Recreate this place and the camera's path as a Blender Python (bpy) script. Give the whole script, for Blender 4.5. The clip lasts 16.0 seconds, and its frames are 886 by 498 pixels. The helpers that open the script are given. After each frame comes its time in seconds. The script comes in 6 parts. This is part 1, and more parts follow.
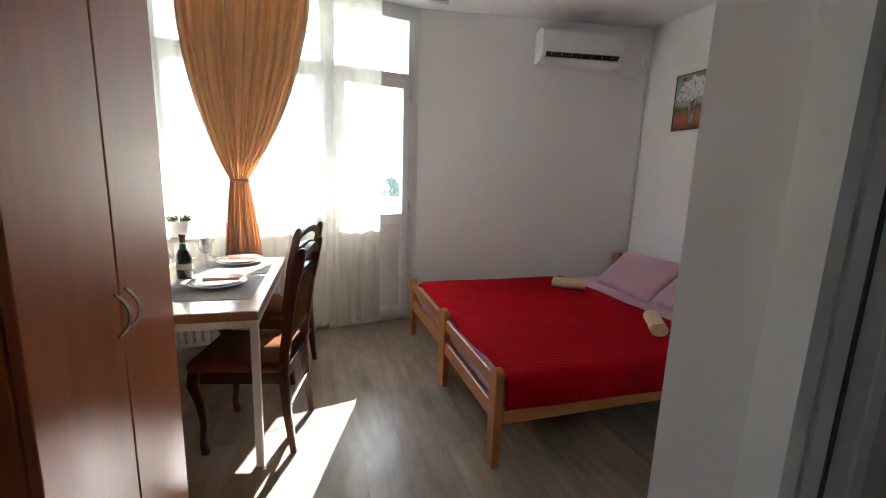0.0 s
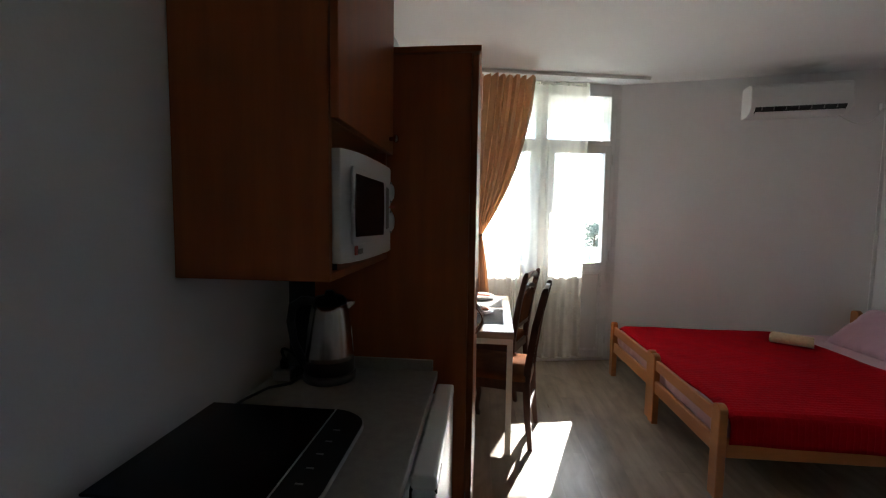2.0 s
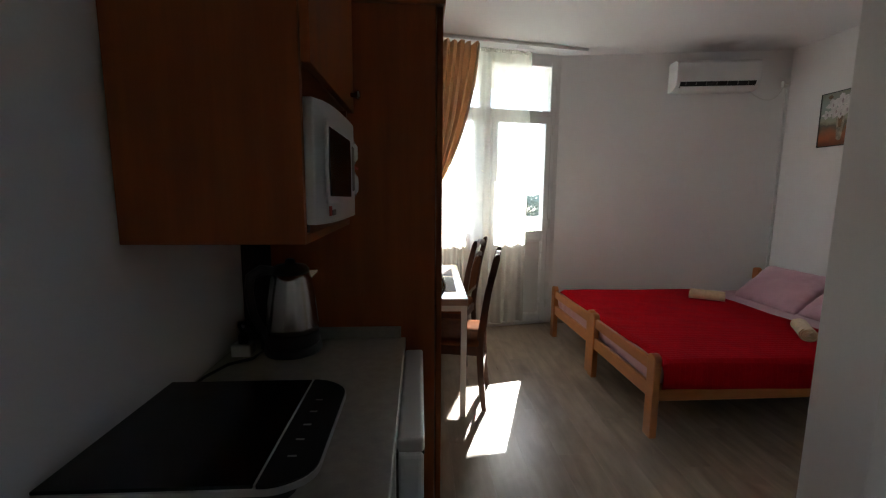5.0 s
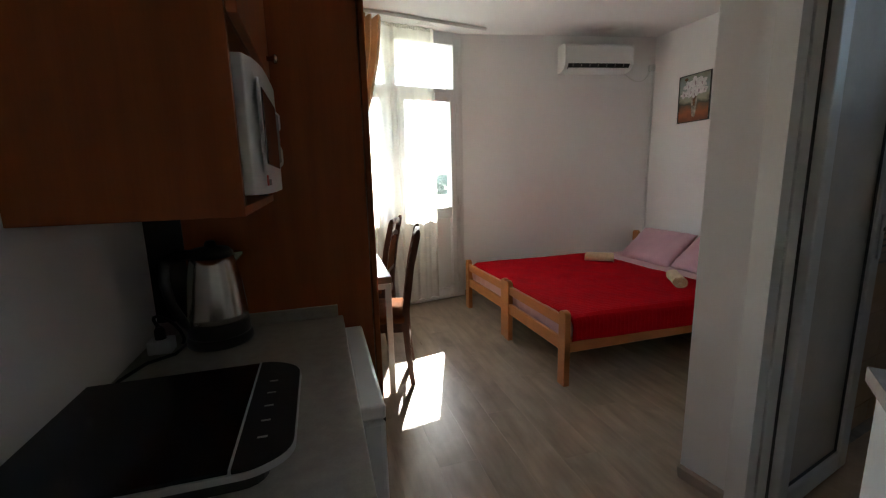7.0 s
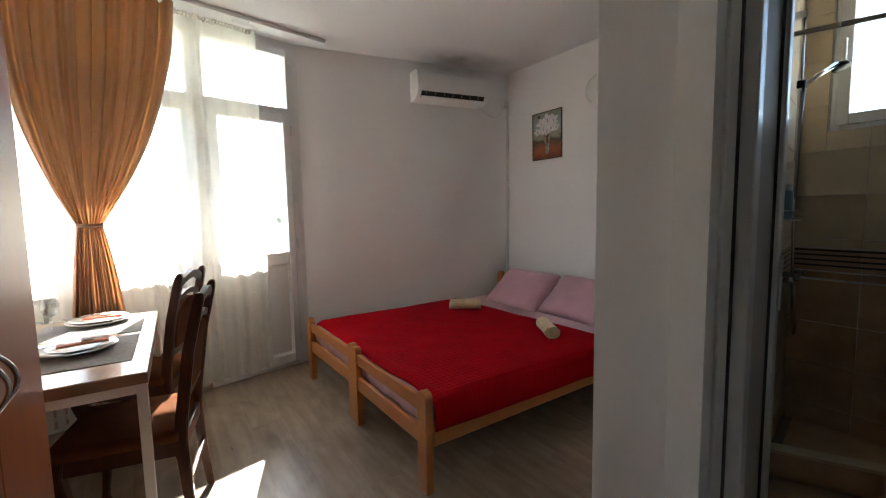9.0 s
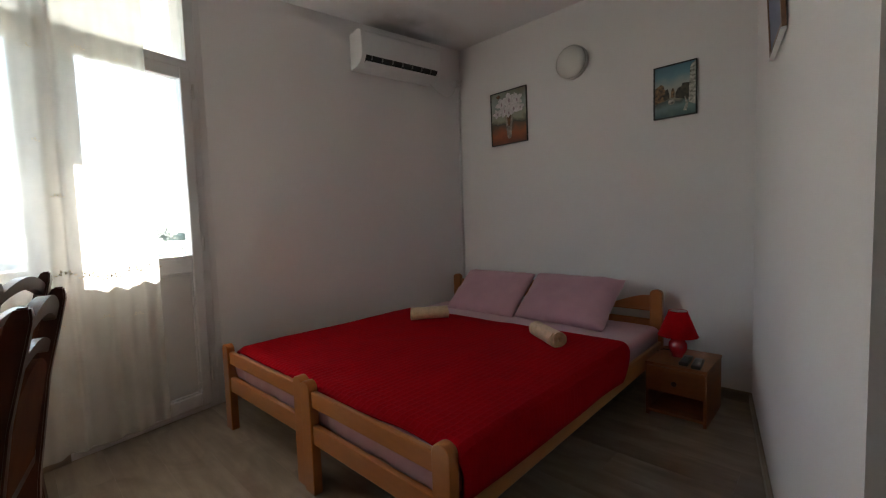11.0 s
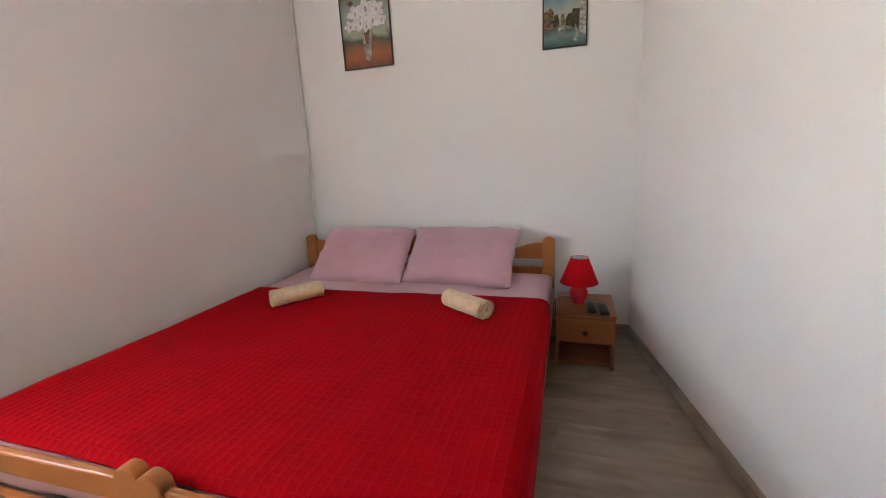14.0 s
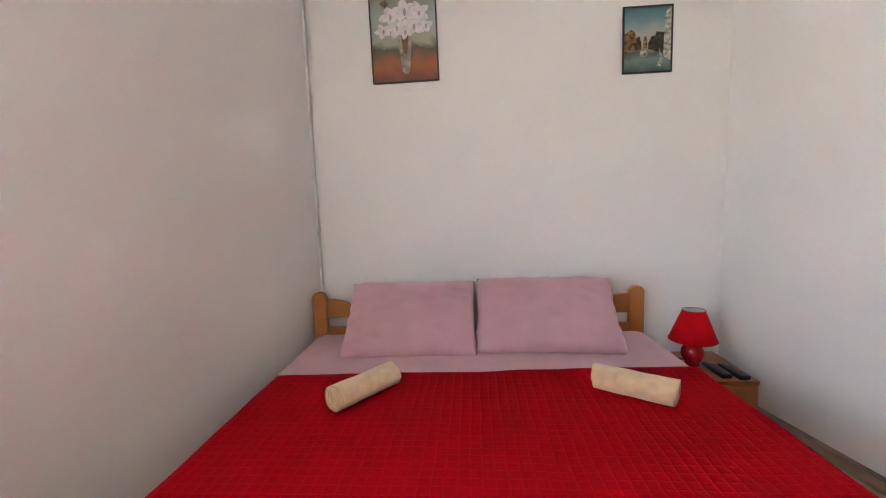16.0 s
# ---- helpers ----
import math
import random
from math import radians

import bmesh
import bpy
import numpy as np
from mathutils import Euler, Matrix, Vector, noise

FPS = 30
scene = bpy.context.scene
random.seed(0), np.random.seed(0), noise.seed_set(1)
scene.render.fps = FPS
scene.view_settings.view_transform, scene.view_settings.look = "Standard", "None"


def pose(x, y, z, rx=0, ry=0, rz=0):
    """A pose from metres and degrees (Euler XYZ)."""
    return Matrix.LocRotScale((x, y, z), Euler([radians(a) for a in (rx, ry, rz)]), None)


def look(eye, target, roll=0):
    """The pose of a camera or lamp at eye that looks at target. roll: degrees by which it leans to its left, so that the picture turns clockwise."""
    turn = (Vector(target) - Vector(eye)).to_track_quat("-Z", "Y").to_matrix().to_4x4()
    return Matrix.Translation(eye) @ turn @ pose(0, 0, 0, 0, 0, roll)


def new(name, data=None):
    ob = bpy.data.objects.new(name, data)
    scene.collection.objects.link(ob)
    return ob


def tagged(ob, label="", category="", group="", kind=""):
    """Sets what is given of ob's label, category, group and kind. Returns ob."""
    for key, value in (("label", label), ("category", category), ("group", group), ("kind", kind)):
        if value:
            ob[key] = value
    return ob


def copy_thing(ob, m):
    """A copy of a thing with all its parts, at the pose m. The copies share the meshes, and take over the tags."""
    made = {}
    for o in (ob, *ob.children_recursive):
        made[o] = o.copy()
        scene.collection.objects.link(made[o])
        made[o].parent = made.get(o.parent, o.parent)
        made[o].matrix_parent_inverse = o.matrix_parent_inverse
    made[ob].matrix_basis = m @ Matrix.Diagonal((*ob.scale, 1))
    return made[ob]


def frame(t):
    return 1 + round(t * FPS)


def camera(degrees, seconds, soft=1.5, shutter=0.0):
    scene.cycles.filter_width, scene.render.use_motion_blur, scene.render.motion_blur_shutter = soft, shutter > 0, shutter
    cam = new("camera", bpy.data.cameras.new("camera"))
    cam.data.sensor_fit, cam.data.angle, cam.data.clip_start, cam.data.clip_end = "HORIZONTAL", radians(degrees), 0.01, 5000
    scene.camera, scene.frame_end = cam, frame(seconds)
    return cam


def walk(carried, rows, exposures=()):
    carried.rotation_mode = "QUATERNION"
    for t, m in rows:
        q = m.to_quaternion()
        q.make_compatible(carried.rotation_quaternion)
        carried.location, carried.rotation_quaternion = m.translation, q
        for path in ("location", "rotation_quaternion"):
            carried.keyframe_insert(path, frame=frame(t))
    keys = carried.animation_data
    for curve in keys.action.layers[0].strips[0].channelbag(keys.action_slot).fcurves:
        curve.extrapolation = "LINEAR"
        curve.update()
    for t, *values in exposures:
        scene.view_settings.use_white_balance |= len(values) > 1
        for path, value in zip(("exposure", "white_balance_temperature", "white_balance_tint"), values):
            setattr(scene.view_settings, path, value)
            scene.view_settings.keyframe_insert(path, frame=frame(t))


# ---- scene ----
cam = camera(93.2, 16.0, 1.15)
PATH = [
    (0, (0.022, -0.028, 1.367), (0.586, 1.857, 1.009), 2.0),
    (0.5, (-0.083, -0.128, 1.38), (0.36, 1.809, 1.148), 2.1),
    (1, (-0.277, -0.384, 1.385), (-0.066, 1.599, 1.231), -1.1),
    (1.5, (-0.327, -0.516, 1.399), (-0.331, 1.476, 1.23), -0.9),
    (2, (-0.424, -0.59, 1.423), (-0.619, 1.395, 1.271), 0.8),
    (2.5, (-0.477, -0.637, 1.413), (-0.704, 1.341, 1.223), -0.3),
    (3, (-0.511, -0.712, 1.427), (-0.71, 1.273, 1.288), 0.7),
    (3.5, (-0.506, -0.767, 1.415), (-0.529, 1.22, 1.187), 1.9),
    (3.7, (-0.5, -0.776, 1.408), (-0.399, 1.201, 1.124), 1.3),
    (5.8, (-0.598, -0.466, 1.387), (-0.475, 1.513, 1.123), -0.3),
    (6, (-0.631, -0.495, 1.395), (-0.419, 1.476, 1.132), 0.6),
    (6.5, (-0.682, -0.555, 1.377), (-0.233, 1.37, 1.075), 2.0),
    (7, (-0.619, -0.562, 1.351), (-0.068, 1.327, 0.994), -1.4),
    (7.5, (-0.473, -0.491, 1.367), (0.292, 1.331, 1.06), 0.2),
    (8, (-0.345, -0.364, 1.37), (0.664, 1.344, 1.11), -0.3),
    (8.2, (-0.316, -0.282, 1.37), (0.806, 1.353, 1.109), -0.3),
    (10.3, (0.022, 0.508, 1.209), (1.087, 2.199, 1.122), -2.1),
    (10.5, (-0.006, 0.604, 1.208), (1.187, 2.205, 1.087), -2.1),
    (11, (-0.068, 0.768, 1.152), (1.374, 2.148, 1.019), -1.9),
    (11.5, (0.01, 0.843, 1.15), (1.516, 2.146, 0.974), -3.8),
    (12, (0.134, 0.955, 1.157), (1.722, 2.153, 0.956), -2.7),
    (12.5, (0.126, 1.144, 1.159), (1.879, 2.084, 0.95), -2.7),
    (13, (0.08, 1.308, 1.186), (1.898, 1.996, 0.715), -3.8),
    (13.5, (0.095, 1.355, 1.161), (1.956, 1.888, 0.657), -2.0),
    (14, (0.197, 1.479, 1.176), (2.055, 2.083, 0.747), -2.8),
    (14.5, (0.349, 1.662, 1.15), (2.204, 2.293, 0.746), -2.0),
    (15, (0.467, 1.88, 1.176), (2.397, 2.351, 0.947), -1.0),
    (15.5, (0.506, 2.194, 1.172), (2.474, 2.414, 0.891), 0.2),
    (16, (0.597, 2.497, 1.143), (2.578, 2.642, 0.912), -2.0),
]
EXPO = [
    (0.0, 3.92, 6030, 10), (0.8, 3.57, 6030, 10), (1.5, 3.32, 6050, 10), (3.5, 3.17, 6080, 10), (6.0, 3.5, 6300, 11), (7.0, 3.75, 6400, 10.5),
    (8.2, 3.82, 6450, 12), (10.5, 3.13, 6450, 13), (11.0, 3.03, 6400, 12), (12.0, 3.45, 6420, 14), (12.5, 3.97, 6450, 14.5), (13.0, 4.22, 6460, 14.5),
    (14.0, 4.64, 6450, 14.5), (15.0, 4.88, 6430, 14.5), (16.0, 4.8, 6440, 15)]
walk(cam, [(t, look(eye, target, roll)) for t, eye, target, roll in PATH], EXPO)

# ---- light ----
SUN_EL, SUN_AZ = radians(35.0), radians(18.9)
world = bpy.data.worlds.new("sky")
scene.world = world
world.use_nodes = True
wn = world.node_tree
bg = wn.nodes["Background"]
sky = wn.nodes.new("ShaderNodeTexSky")
sky.sky_type, sky.sun_disc = "NISHITA", False
sky.sun_elevation, sky.sun_rotation = SUN_EL, SUN_AZ
sky.dust_density = 0.5
wn.links.new(sky.outputs["Color"], bg.inputs["Color"])
bg.inputs["Strength"].default_value = 0.10
sun = new("sun", bpy.data.lights.new("sun", "SUN"))
sun.data.energy, sun.data.angle, sun.data.color = 5.0, radians(0.5), (1.0, 0.94, 0.84)
to_sun = Vector((math.sin(SUN_AZ) * math.cos(SUN_EL), math.cos(SUN_AZ) * math.cos(SUN_EL), math.sin(SUN_EL)))
sun.matrix_world = look(to_sun * 20, (0, 0, 0))


# ---- materials ----
def mat(name, col, rough=0.5, metal=0.0, var=0.08, scale=6.0, bump=0.0, bscale=60.0, stretch=(1, 1, 1), col2=None, spot=0.5,
        sheen=0.0, coat=0.0, by_object=0.0, emit=0.0, spec=0.5):
    """A procedural surface: two scales of tone, fine relief, uneven gloss."""
    m = bpy.data.materials.new(name)
    m.use_nodes = True
    nt = m.node_tree
    b = nt.nodes["Principled BSDF"]
    L = nt.links.new
    tc = nt.nodes.new("ShaderNodeTexCoord")
    mp = nt.nodes.new("ShaderNodeMapping")
    mp.inputs["Scale"].default_value = stretch
    L(tc.outputs["Object"], mp.inputs["Vector"])
    big = nt.nodes.new("ShaderNodeTexNoise")
    big.inputs["Scale"].default_value, big.inputs["Detail"].default_value = scale, 6.0
    fine = nt.nodes.new("ShaderNodeTexNoise")
    fine.inputs["Scale"].default_value, fine.inputs["Detail"].default_value = bscale, 4.0
    vec = mp.outputs["Vector"]
    if by_object:
        oi = nt.nodes.new("ShaderNodeObjectInfo")
        mul = nt.nodes.new("ShaderNodeMath")
        mul.operation = "MULTIPLY"
        mul.inputs[1].default_value = 37.0
        L(oi.outputs["Random"], mul.inputs[0])
        add = nt.nodes.new("ShaderNodeVectorMath")
        add.operation = "ADD"
        L(vec, add.inputs[0])
        L(mul.outputs[0], add.inputs[1])
        vec = add.outputs[0]
    L(vec, big.inputs["Vector"])
    L(vec, fine.inputs["Vector"])
    ramp = nt.nodes.new("ShaderNodeValToRGB")
    c2 = col2 or tuple(c * (1 - 2.2 * var) for c in col)
    hi = col if col2 else tuple(min(1, c * (1 + var)) for c in col)
    ramp.color_ramp.elements[0].position, ramp.color_ramp.elements[1].position = spot - 0.22, spot + 0.22
    ramp.color_ramp.elements[0].color, ramp.color_ramp.elements[1].color = (*c2, 1), (*hi, 1)
    L(big.outputs["Fac"], ramp.inputs["Fac"])
    out = ramp.outputs["Color"]
    hsv = nt.nodes.new("ShaderNodeHueSaturation")
    mr = nt.nodes.new("ShaderNodeMapRange")
    mr.inputs["To Min"].default_value, mr.inputs["To Max"].default_value = 1 - var, 1 + var
    L(fine.outputs["Fac"], mr.inputs["Value"])
    val = mr.outputs["Result"]
    if by_object:
        mr2 = nt.nodes.new("ShaderNodeMapRange")
        mr2.inputs["To Min"].default_value, mr2.inputs["To Max"].default_value = 1 - by_object, 1 + by_object
        L(oi.outputs["Random"], mr2.inputs["Value"])
        mm = nt.nodes.new("ShaderNodeMath")
        mm.operation = "MULTIPLY"
        L(val, mm.inputs[0])
        L(mr2.outputs["Result"], mm.inputs[1])
        val = mm.outputs[0]
    L(val, hsv.inputs["Value"])
    L(out, hsv.inputs["Color"])
    L(hsv.outputs["Color"], b.inputs["Base Color"])
    rr = nt.nodes.new("ShaderNodeMapRange")
    rr.inputs["To Min"].default_value, rr.inputs["To Max"].default_value = max(0.02, rough * 0.85), min(1, rough * 1.15)
    L(big.outputs["Fac"], rr.inputs["Value"])
    L(rr.outputs["Result"], b.inputs["Roughness"])
    b.inputs["Metallic"].default_value = metal
    b.inputs["Specular IOR Level"].default_value = spec
    b.inputs["Sheen Weight"].default_value = sheen
    b.inputs["Coat Weight"].default_value = coat
    if bump:
        bp = nt.nodes.new("ShaderNodeBump")
        bp.inputs["Strength"].default_value, bp.inputs["Distance"].default_value = bump, 0.004
        L(fine.outputs["Fac"], bp.inputs["Height"])
        L(bp.outputs["Normal"], b.inputs["Normal"])
    if emit:
        b.inputs["Emission Color"].default_value, b.inputs["Emission Strength"].default_value = (*col, 1), emit
    return m


def cloth_thin(name, col, clear, glow, weave=900.0, inner=None):
    """A thin woven cloth: part open, part letting light through, part plain."""
    m = bpy.data.materials.new(name)
    m.use_nodes = True
    nt = m.node_tree
    L = nt.links.new
    out = nt.nodes["Material Output"]
    nt.nodes.remove(nt.nodes["Principled BSDF"])
    tc = nt.nodes.new("ShaderNodeTexCoord")
    nz = nt.nodes.new("ShaderNodeTexNoise")
    nz.inputs["Scale"].default_value, nz.inputs["Detail"].default_value = 9.0, 5.0
    L(tc.outputs["Object"], nz.inputs["Vector"])
    rp = nt.nodes.new("ShaderNodeValToRGB")
    rp.color_ramp.elements[0].position, rp.color_ramp.elements[1].position = 0.3, 0.7
    rp.color_ramp.elements[0].color, rp.color_ramp.elements[1].color = (*[c * 0.9 for c in col], 1), (*col, 1)
    L(nz.outputs["Fac"], rp.inputs["Fac"])
    d, t, o = (nt.nodes.new("ShaderNodeBsdf" + k) for k in ("Diffuse", "Translucent", "Transparent"))
    wv = nt.nodes.new("ShaderNodeTexNoise")
    wv.inputs["Scale"].default_value = weave
    L(tc.outputs["Object"], wv.inputs["Vector"])
    bp = nt.nodes.new("ShaderNodeBump")
    bp.inputs["Strength"].default_value, bp.inputs["Distance"].default_value = 0.25, 0.001
    L(wv.outputs["Fac"], bp.inputs["Height"])
    for n in (d, t):
        if n is t and inner:
            n.inputs["Color"].default_value = (*inner, 1)
        else:
            L(rp.outputs["Color"], n.inputs["Color"])
        L(bp.outputs["Normal"], n.inputs["Normal"])
    m1, m2 = nt.nodes.new("ShaderNodeMixShader"), nt.nodes.new("ShaderNodeMixShader")
    m1.inputs["Fac"].default_value, m2.inputs["Fac"].default_value = glow, clear
    L(d.outputs[0], m1.inputs[1])
    L(t.outputs[0], m1.inputs[2])
    L(m1.outputs[0], m2.inputs[1])
    L(o.outputs[0], m2.inputs[2])
    L(m2.outputs[0], out.inputs["Surface"])
    return m


def glass_mat(name, tint=(1, 1, 1), gloss=0.08, frost=0.0):
    m = bpy.data.materials.new(name)
    m.use_nodes = True
    nt = m.node_tree
    L = nt.links.new
    nt.nodes.remove(nt.nodes["Principled BSDF"])
    tr, gl, mx = nt.nodes.new("ShaderNodeBsdfTransparent"), nt.nodes.new("ShaderNodeBsdfGlossy"), nt.nodes.new("ShaderNodeMixShader")
    tr.inputs["Color"].default_value = (*tint, 1)
    gl.inputs["Roughness"].default_value = 0.02 + frost
    mx.inputs["Fac"].default_value = gloss
    L(tr.outputs[0], mx.inputs[1])
    L(gl.outputs[0], mx.inputs[2])
    L(mx.outputs[0], nt.nodes["Material Output"].inputs["Surface"])
    return m


M = {}
M["wall"] = mat("wall_paint", (0.80, 0.786, 0.786), 0.75, var=0.015, scale=1.3, bump=0.12, bscale=140)
M["ceil"] = mat("ceiling_paint", (0.80, 0.79, 0.79), 0.85, var=0.015, scale=1.1, bump=0.1, bscale=120)


def grey_smudge(m, centre, turn, size):
    """A soft grey mark, broken up by noise, mixed into the ceiling paint."""
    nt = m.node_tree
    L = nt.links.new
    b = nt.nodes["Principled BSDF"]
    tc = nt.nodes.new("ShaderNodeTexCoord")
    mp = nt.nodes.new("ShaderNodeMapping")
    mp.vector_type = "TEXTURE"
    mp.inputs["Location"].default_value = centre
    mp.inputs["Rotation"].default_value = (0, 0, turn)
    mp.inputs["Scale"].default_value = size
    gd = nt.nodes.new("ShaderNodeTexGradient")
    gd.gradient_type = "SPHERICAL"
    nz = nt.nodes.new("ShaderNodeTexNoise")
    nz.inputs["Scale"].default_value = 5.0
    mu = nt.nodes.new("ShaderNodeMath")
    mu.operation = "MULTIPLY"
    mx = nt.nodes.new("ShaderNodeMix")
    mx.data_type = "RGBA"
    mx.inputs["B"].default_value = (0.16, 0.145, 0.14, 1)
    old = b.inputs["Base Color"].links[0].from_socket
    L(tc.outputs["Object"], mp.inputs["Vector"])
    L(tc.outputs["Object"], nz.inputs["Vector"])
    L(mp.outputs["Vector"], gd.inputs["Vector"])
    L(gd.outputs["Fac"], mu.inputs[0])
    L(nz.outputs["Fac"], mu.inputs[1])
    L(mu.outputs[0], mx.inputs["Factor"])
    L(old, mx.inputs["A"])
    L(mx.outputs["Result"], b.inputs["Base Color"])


grey_smudge(M["ceil"], (2.28, 3.27, 2.72), radians(-9.4), (0.62, 0.26, 0.3))


def plank_mat():
    """Pale grey-brown oak laminate: long grain, cloudy patches, a few knots, its own shift on each board."""
    m = mat("grey_oak_laminate", (0.355, 0.285, 0.213), 0.30, var=0.07, scale=2.6, bump=0.05, bscale=30, stretch=(8, 0.8, 1),
            col2=(0.240, 0.185, 0.138), by_object=0.06)
    nt = m.node_tree
    L = nt.links.new
    b = nt.nodes["Principled BSDF"]
    tc, oi = nt.nodes.new("ShaderNodeTexCoord"), nt.nodes.new("ShaderNodeObjectInfo")
    shift = nt.nodes.new("ShaderNodeMath")
    shift.operation = "MULTIPLY"
    shift.inputs[1].default_value = 53.0
    add = nt.nodes.new("ShaderNodeVectorMath")
    add.operation = "ADD"
    mp = nt.nodes.new("ShaderNodeMapping")
    mp.inputs["Scale"].default_value = (3.4, 1.5, 1.0)
    L(oi.outputs["Random"], shift.inputs[0])
    L(tc.outputs["Object"], add.inputs[0])
    L(shift.outputs[0], add.inputs[1])
    L(add.outputs[0], mp.inputs["Vector"])
    cloud = nt.nodes.new("ShaderNodeTexNoise")
    cloud.inputs["Scale"].default_value, cloud.inputs["Detail"].default_value, cloud.inputs["Distortion"].default_value = 2.0, 7.0, 1.2
    knots = nt.nodes.new("ShaderNodeTexVoronoi")
    knots.inputs["Scale"].default_value = 1.0
    L(mp.outputs["Vector"], cloud.inputs["Vector"])
    warp = nt.nodes.new("ShaderNodeVectorMath")
    warp.operation = "MULTIPLY_ADD"
    warp.inputs[1].default_value = (0.25, 0.25, 0.0)
    L(cloud.outputs["Color"], warp.inputs[0])
    L(mp.outputs["Vector"], warp.inputs[2])
    L(warp.outputs[0], knots.inputs["Vector"])
    spot, tone = nt.nodes.new("ShaderNodeMapRange"), nt.nodes.new("ShaderNodeMapRange")
    for node, values in ((spot, (0.02, 0.20, 0.55, 1.0)), (tone, (0.30, 0.70, 0.78, 1.14))):
        for key, value in zip(("From Min", "From Max", "To Min", "To Max"), values):
            node.inputs[key].default_value = value
    L(knots.outputs["Distance"], spot.inputs["Value"])
    L(cloud.outputs["Fac"], tone.inputs["Value"])
    both = nt.nodes.new("ShaderNodeMath")
    both.operation = "MULTIPLY"
    L(spot.outputs["Result"], both.inputs[0])
    L(tone.outputs["Result"], both.inputs[1])
    hsv = nt.nodes.new("ShaderNodeHueSaturation")
    L(both.outputs[0], hsv.inputs["Value"])
    L(b.inputs["Base Color"].links[0].from_socket, hsv.inputs["Color"])
    L(hsv.outputs["Color"], b.inputs["Base Color"])
    return m


M["plank"] = plank_mat()
M["base"] = mat("skirting_laminate", (0.34, 0.27, 0.215), 0.45, var=0.12, scale=4, stretch=(1, 1, 6), bump=0.04)
M["pvc"] = mat("white_pvc", (0.80, 0.80, 0.80), 0.28, var=0.015, scale=3)
M["pvc_grey"] = mat("grey_white_pvc", (0.72, 0.71, 0.69), 0.32, var=0.02, scale=3)
M["rubber"] = mat("dark_rubber", (0.06, 0.06, 0.065), 0.6)
M["glass"] = glass_mat("clear_glass", (0.95, 0.97, 0.96), 0.06)
M["wineglass"] = glass_mat("thin_glass", (0.90, 0.92, 0.92), 0.20)
M["frost"] = mat("frosted_pane", (0.56, 0.52, 0.46), 0.6, var=0.05, scale=5, spec=0.2)
M["beech"] = mat("lacquered_beech", (0.46, 0.168, 0.045), 0.30, var=0.05, scale=4, bump=0.02, bscale=45, stretch=(2, 2, 7), coat=0.3)
M["cherry"] = mat("cherry_board", (0.40, 0.110, 0.031), 0.42, var=0.08, scale=3.0, bump=0.02, bscale=30, stretch=(7, 7, 0.5), col2=(0.285, 0.077, 0.025), spec=0.2)
M["cherry_door"] = mat("polished_cherry_board", (0.36, 0.100, 0.029), 0.43, var=0.08, scale=3.0, bump=0.015, bscale=30, stretch=(7, 7, 0.5), col2=(0.26, 0.070, 0.023), spec=0.22)
M["walnut"] = mat("dark_walnut", (0.07, 0.022, 0.011), 0.34, var=0.2, scale=7, stretch=(5, 5, 0.8), coat=0.2)
M["chrome"] = mat("chrome", (0.82, 0.82, 0.83), 0.09, 1.0, var=0.03)
M["steel"] = mat("brushed_steel", (0.50, 0.48, 0.455), 0.26, 1.0, var=0.06, scale=20, stretch=(1, 1, 0.1))
M["black"] = mat("black_plastic", (0.014, 0.014, 0.015), 0.32, var=0.1)
M["black_glass"] = mat("black_ceramic_glass", (0.005, 0.005, 0.006), 0.2, var=0.1, spec=0.3)
M["white_pl"] = mat("white_plastic", (0.74, 0.74, 0.74), 0.35, var=0.02)
M["enamel"] = mat("white_enamel", (0.70, 0.71, 0.72), 0.42, var=0.02, spec=0.35)
M["white_metal"] = mat("white_powder_coat", (0.78, 0.77, 0.74), 0.42, var=0.02)
M["counter"] = mat("speckled_grey_worktop", (0.36, 0.335, 0.295), 0.42, var=0.1, scale=40, bump=0.05, bscale=220, col2=(0.29, 0.265, 0.235))
M["table_edge"] = mat("oak_edge", (0.33, 0.225, 0.15), 0.4, var=0.12, scale=5, stretch=(1, 1, 6))
M["table_top"] = mat("pale_oak", (0.56, 0.43, 0.31), 0.25, var=0.1, scale=4, stretch=(7, 0.8, 1), coat=0.25)
M["porcelain"] = mat("porcelain", (0.82, 0.81, 0.79), 0.12, var=0.01, coat=0.4)
M["grey_mat"] = mat("grey_woven_mat", (0.28, 0.265, 0.255), 0.8, var=0.12, scale=60, bump=0.4, bscale=500)
M["lilac"] = mat("lilac_cotton", (0.55, 0.315, 0.365), 0.9, var=0.05, scale=7, bump=0.15, bscale=420, sheen=0.25)
M["towel"] = mat("beige_terry", (0.70, 0.52, 0.32), 0.95, var=0.08, scale=30, bump=0.7, bscale=330, sheen=0.4)
M["red_lamp"] = mat("red_glaze", (0.55, 0.012, 0.018), 0.16, var=0.05, coat=0.5)
M["red_shade"] = mat("red_fabric_shade", (0.50, 0.005, 0.010), 0.9, spec=0.05, var=0.06, scale=20, bump=0.1, bscale=500)
M["opal"] = mat("opal_glass", (0.70, 0.69, 0.66), 0.2, var=0.01)
M["tile_beige"] = mat("beige_wall_tile", (0.72, 0.60, 0.43), 0.38, var=0.05, scale=5, by_object=0.03, spec=0.25)
M["tile_brown"] = mat("brown_wall_tile", (0.58, 0.385, 0.245), 0.36, var=0.12, scale=5, by_object=0.05, spec=0.25)
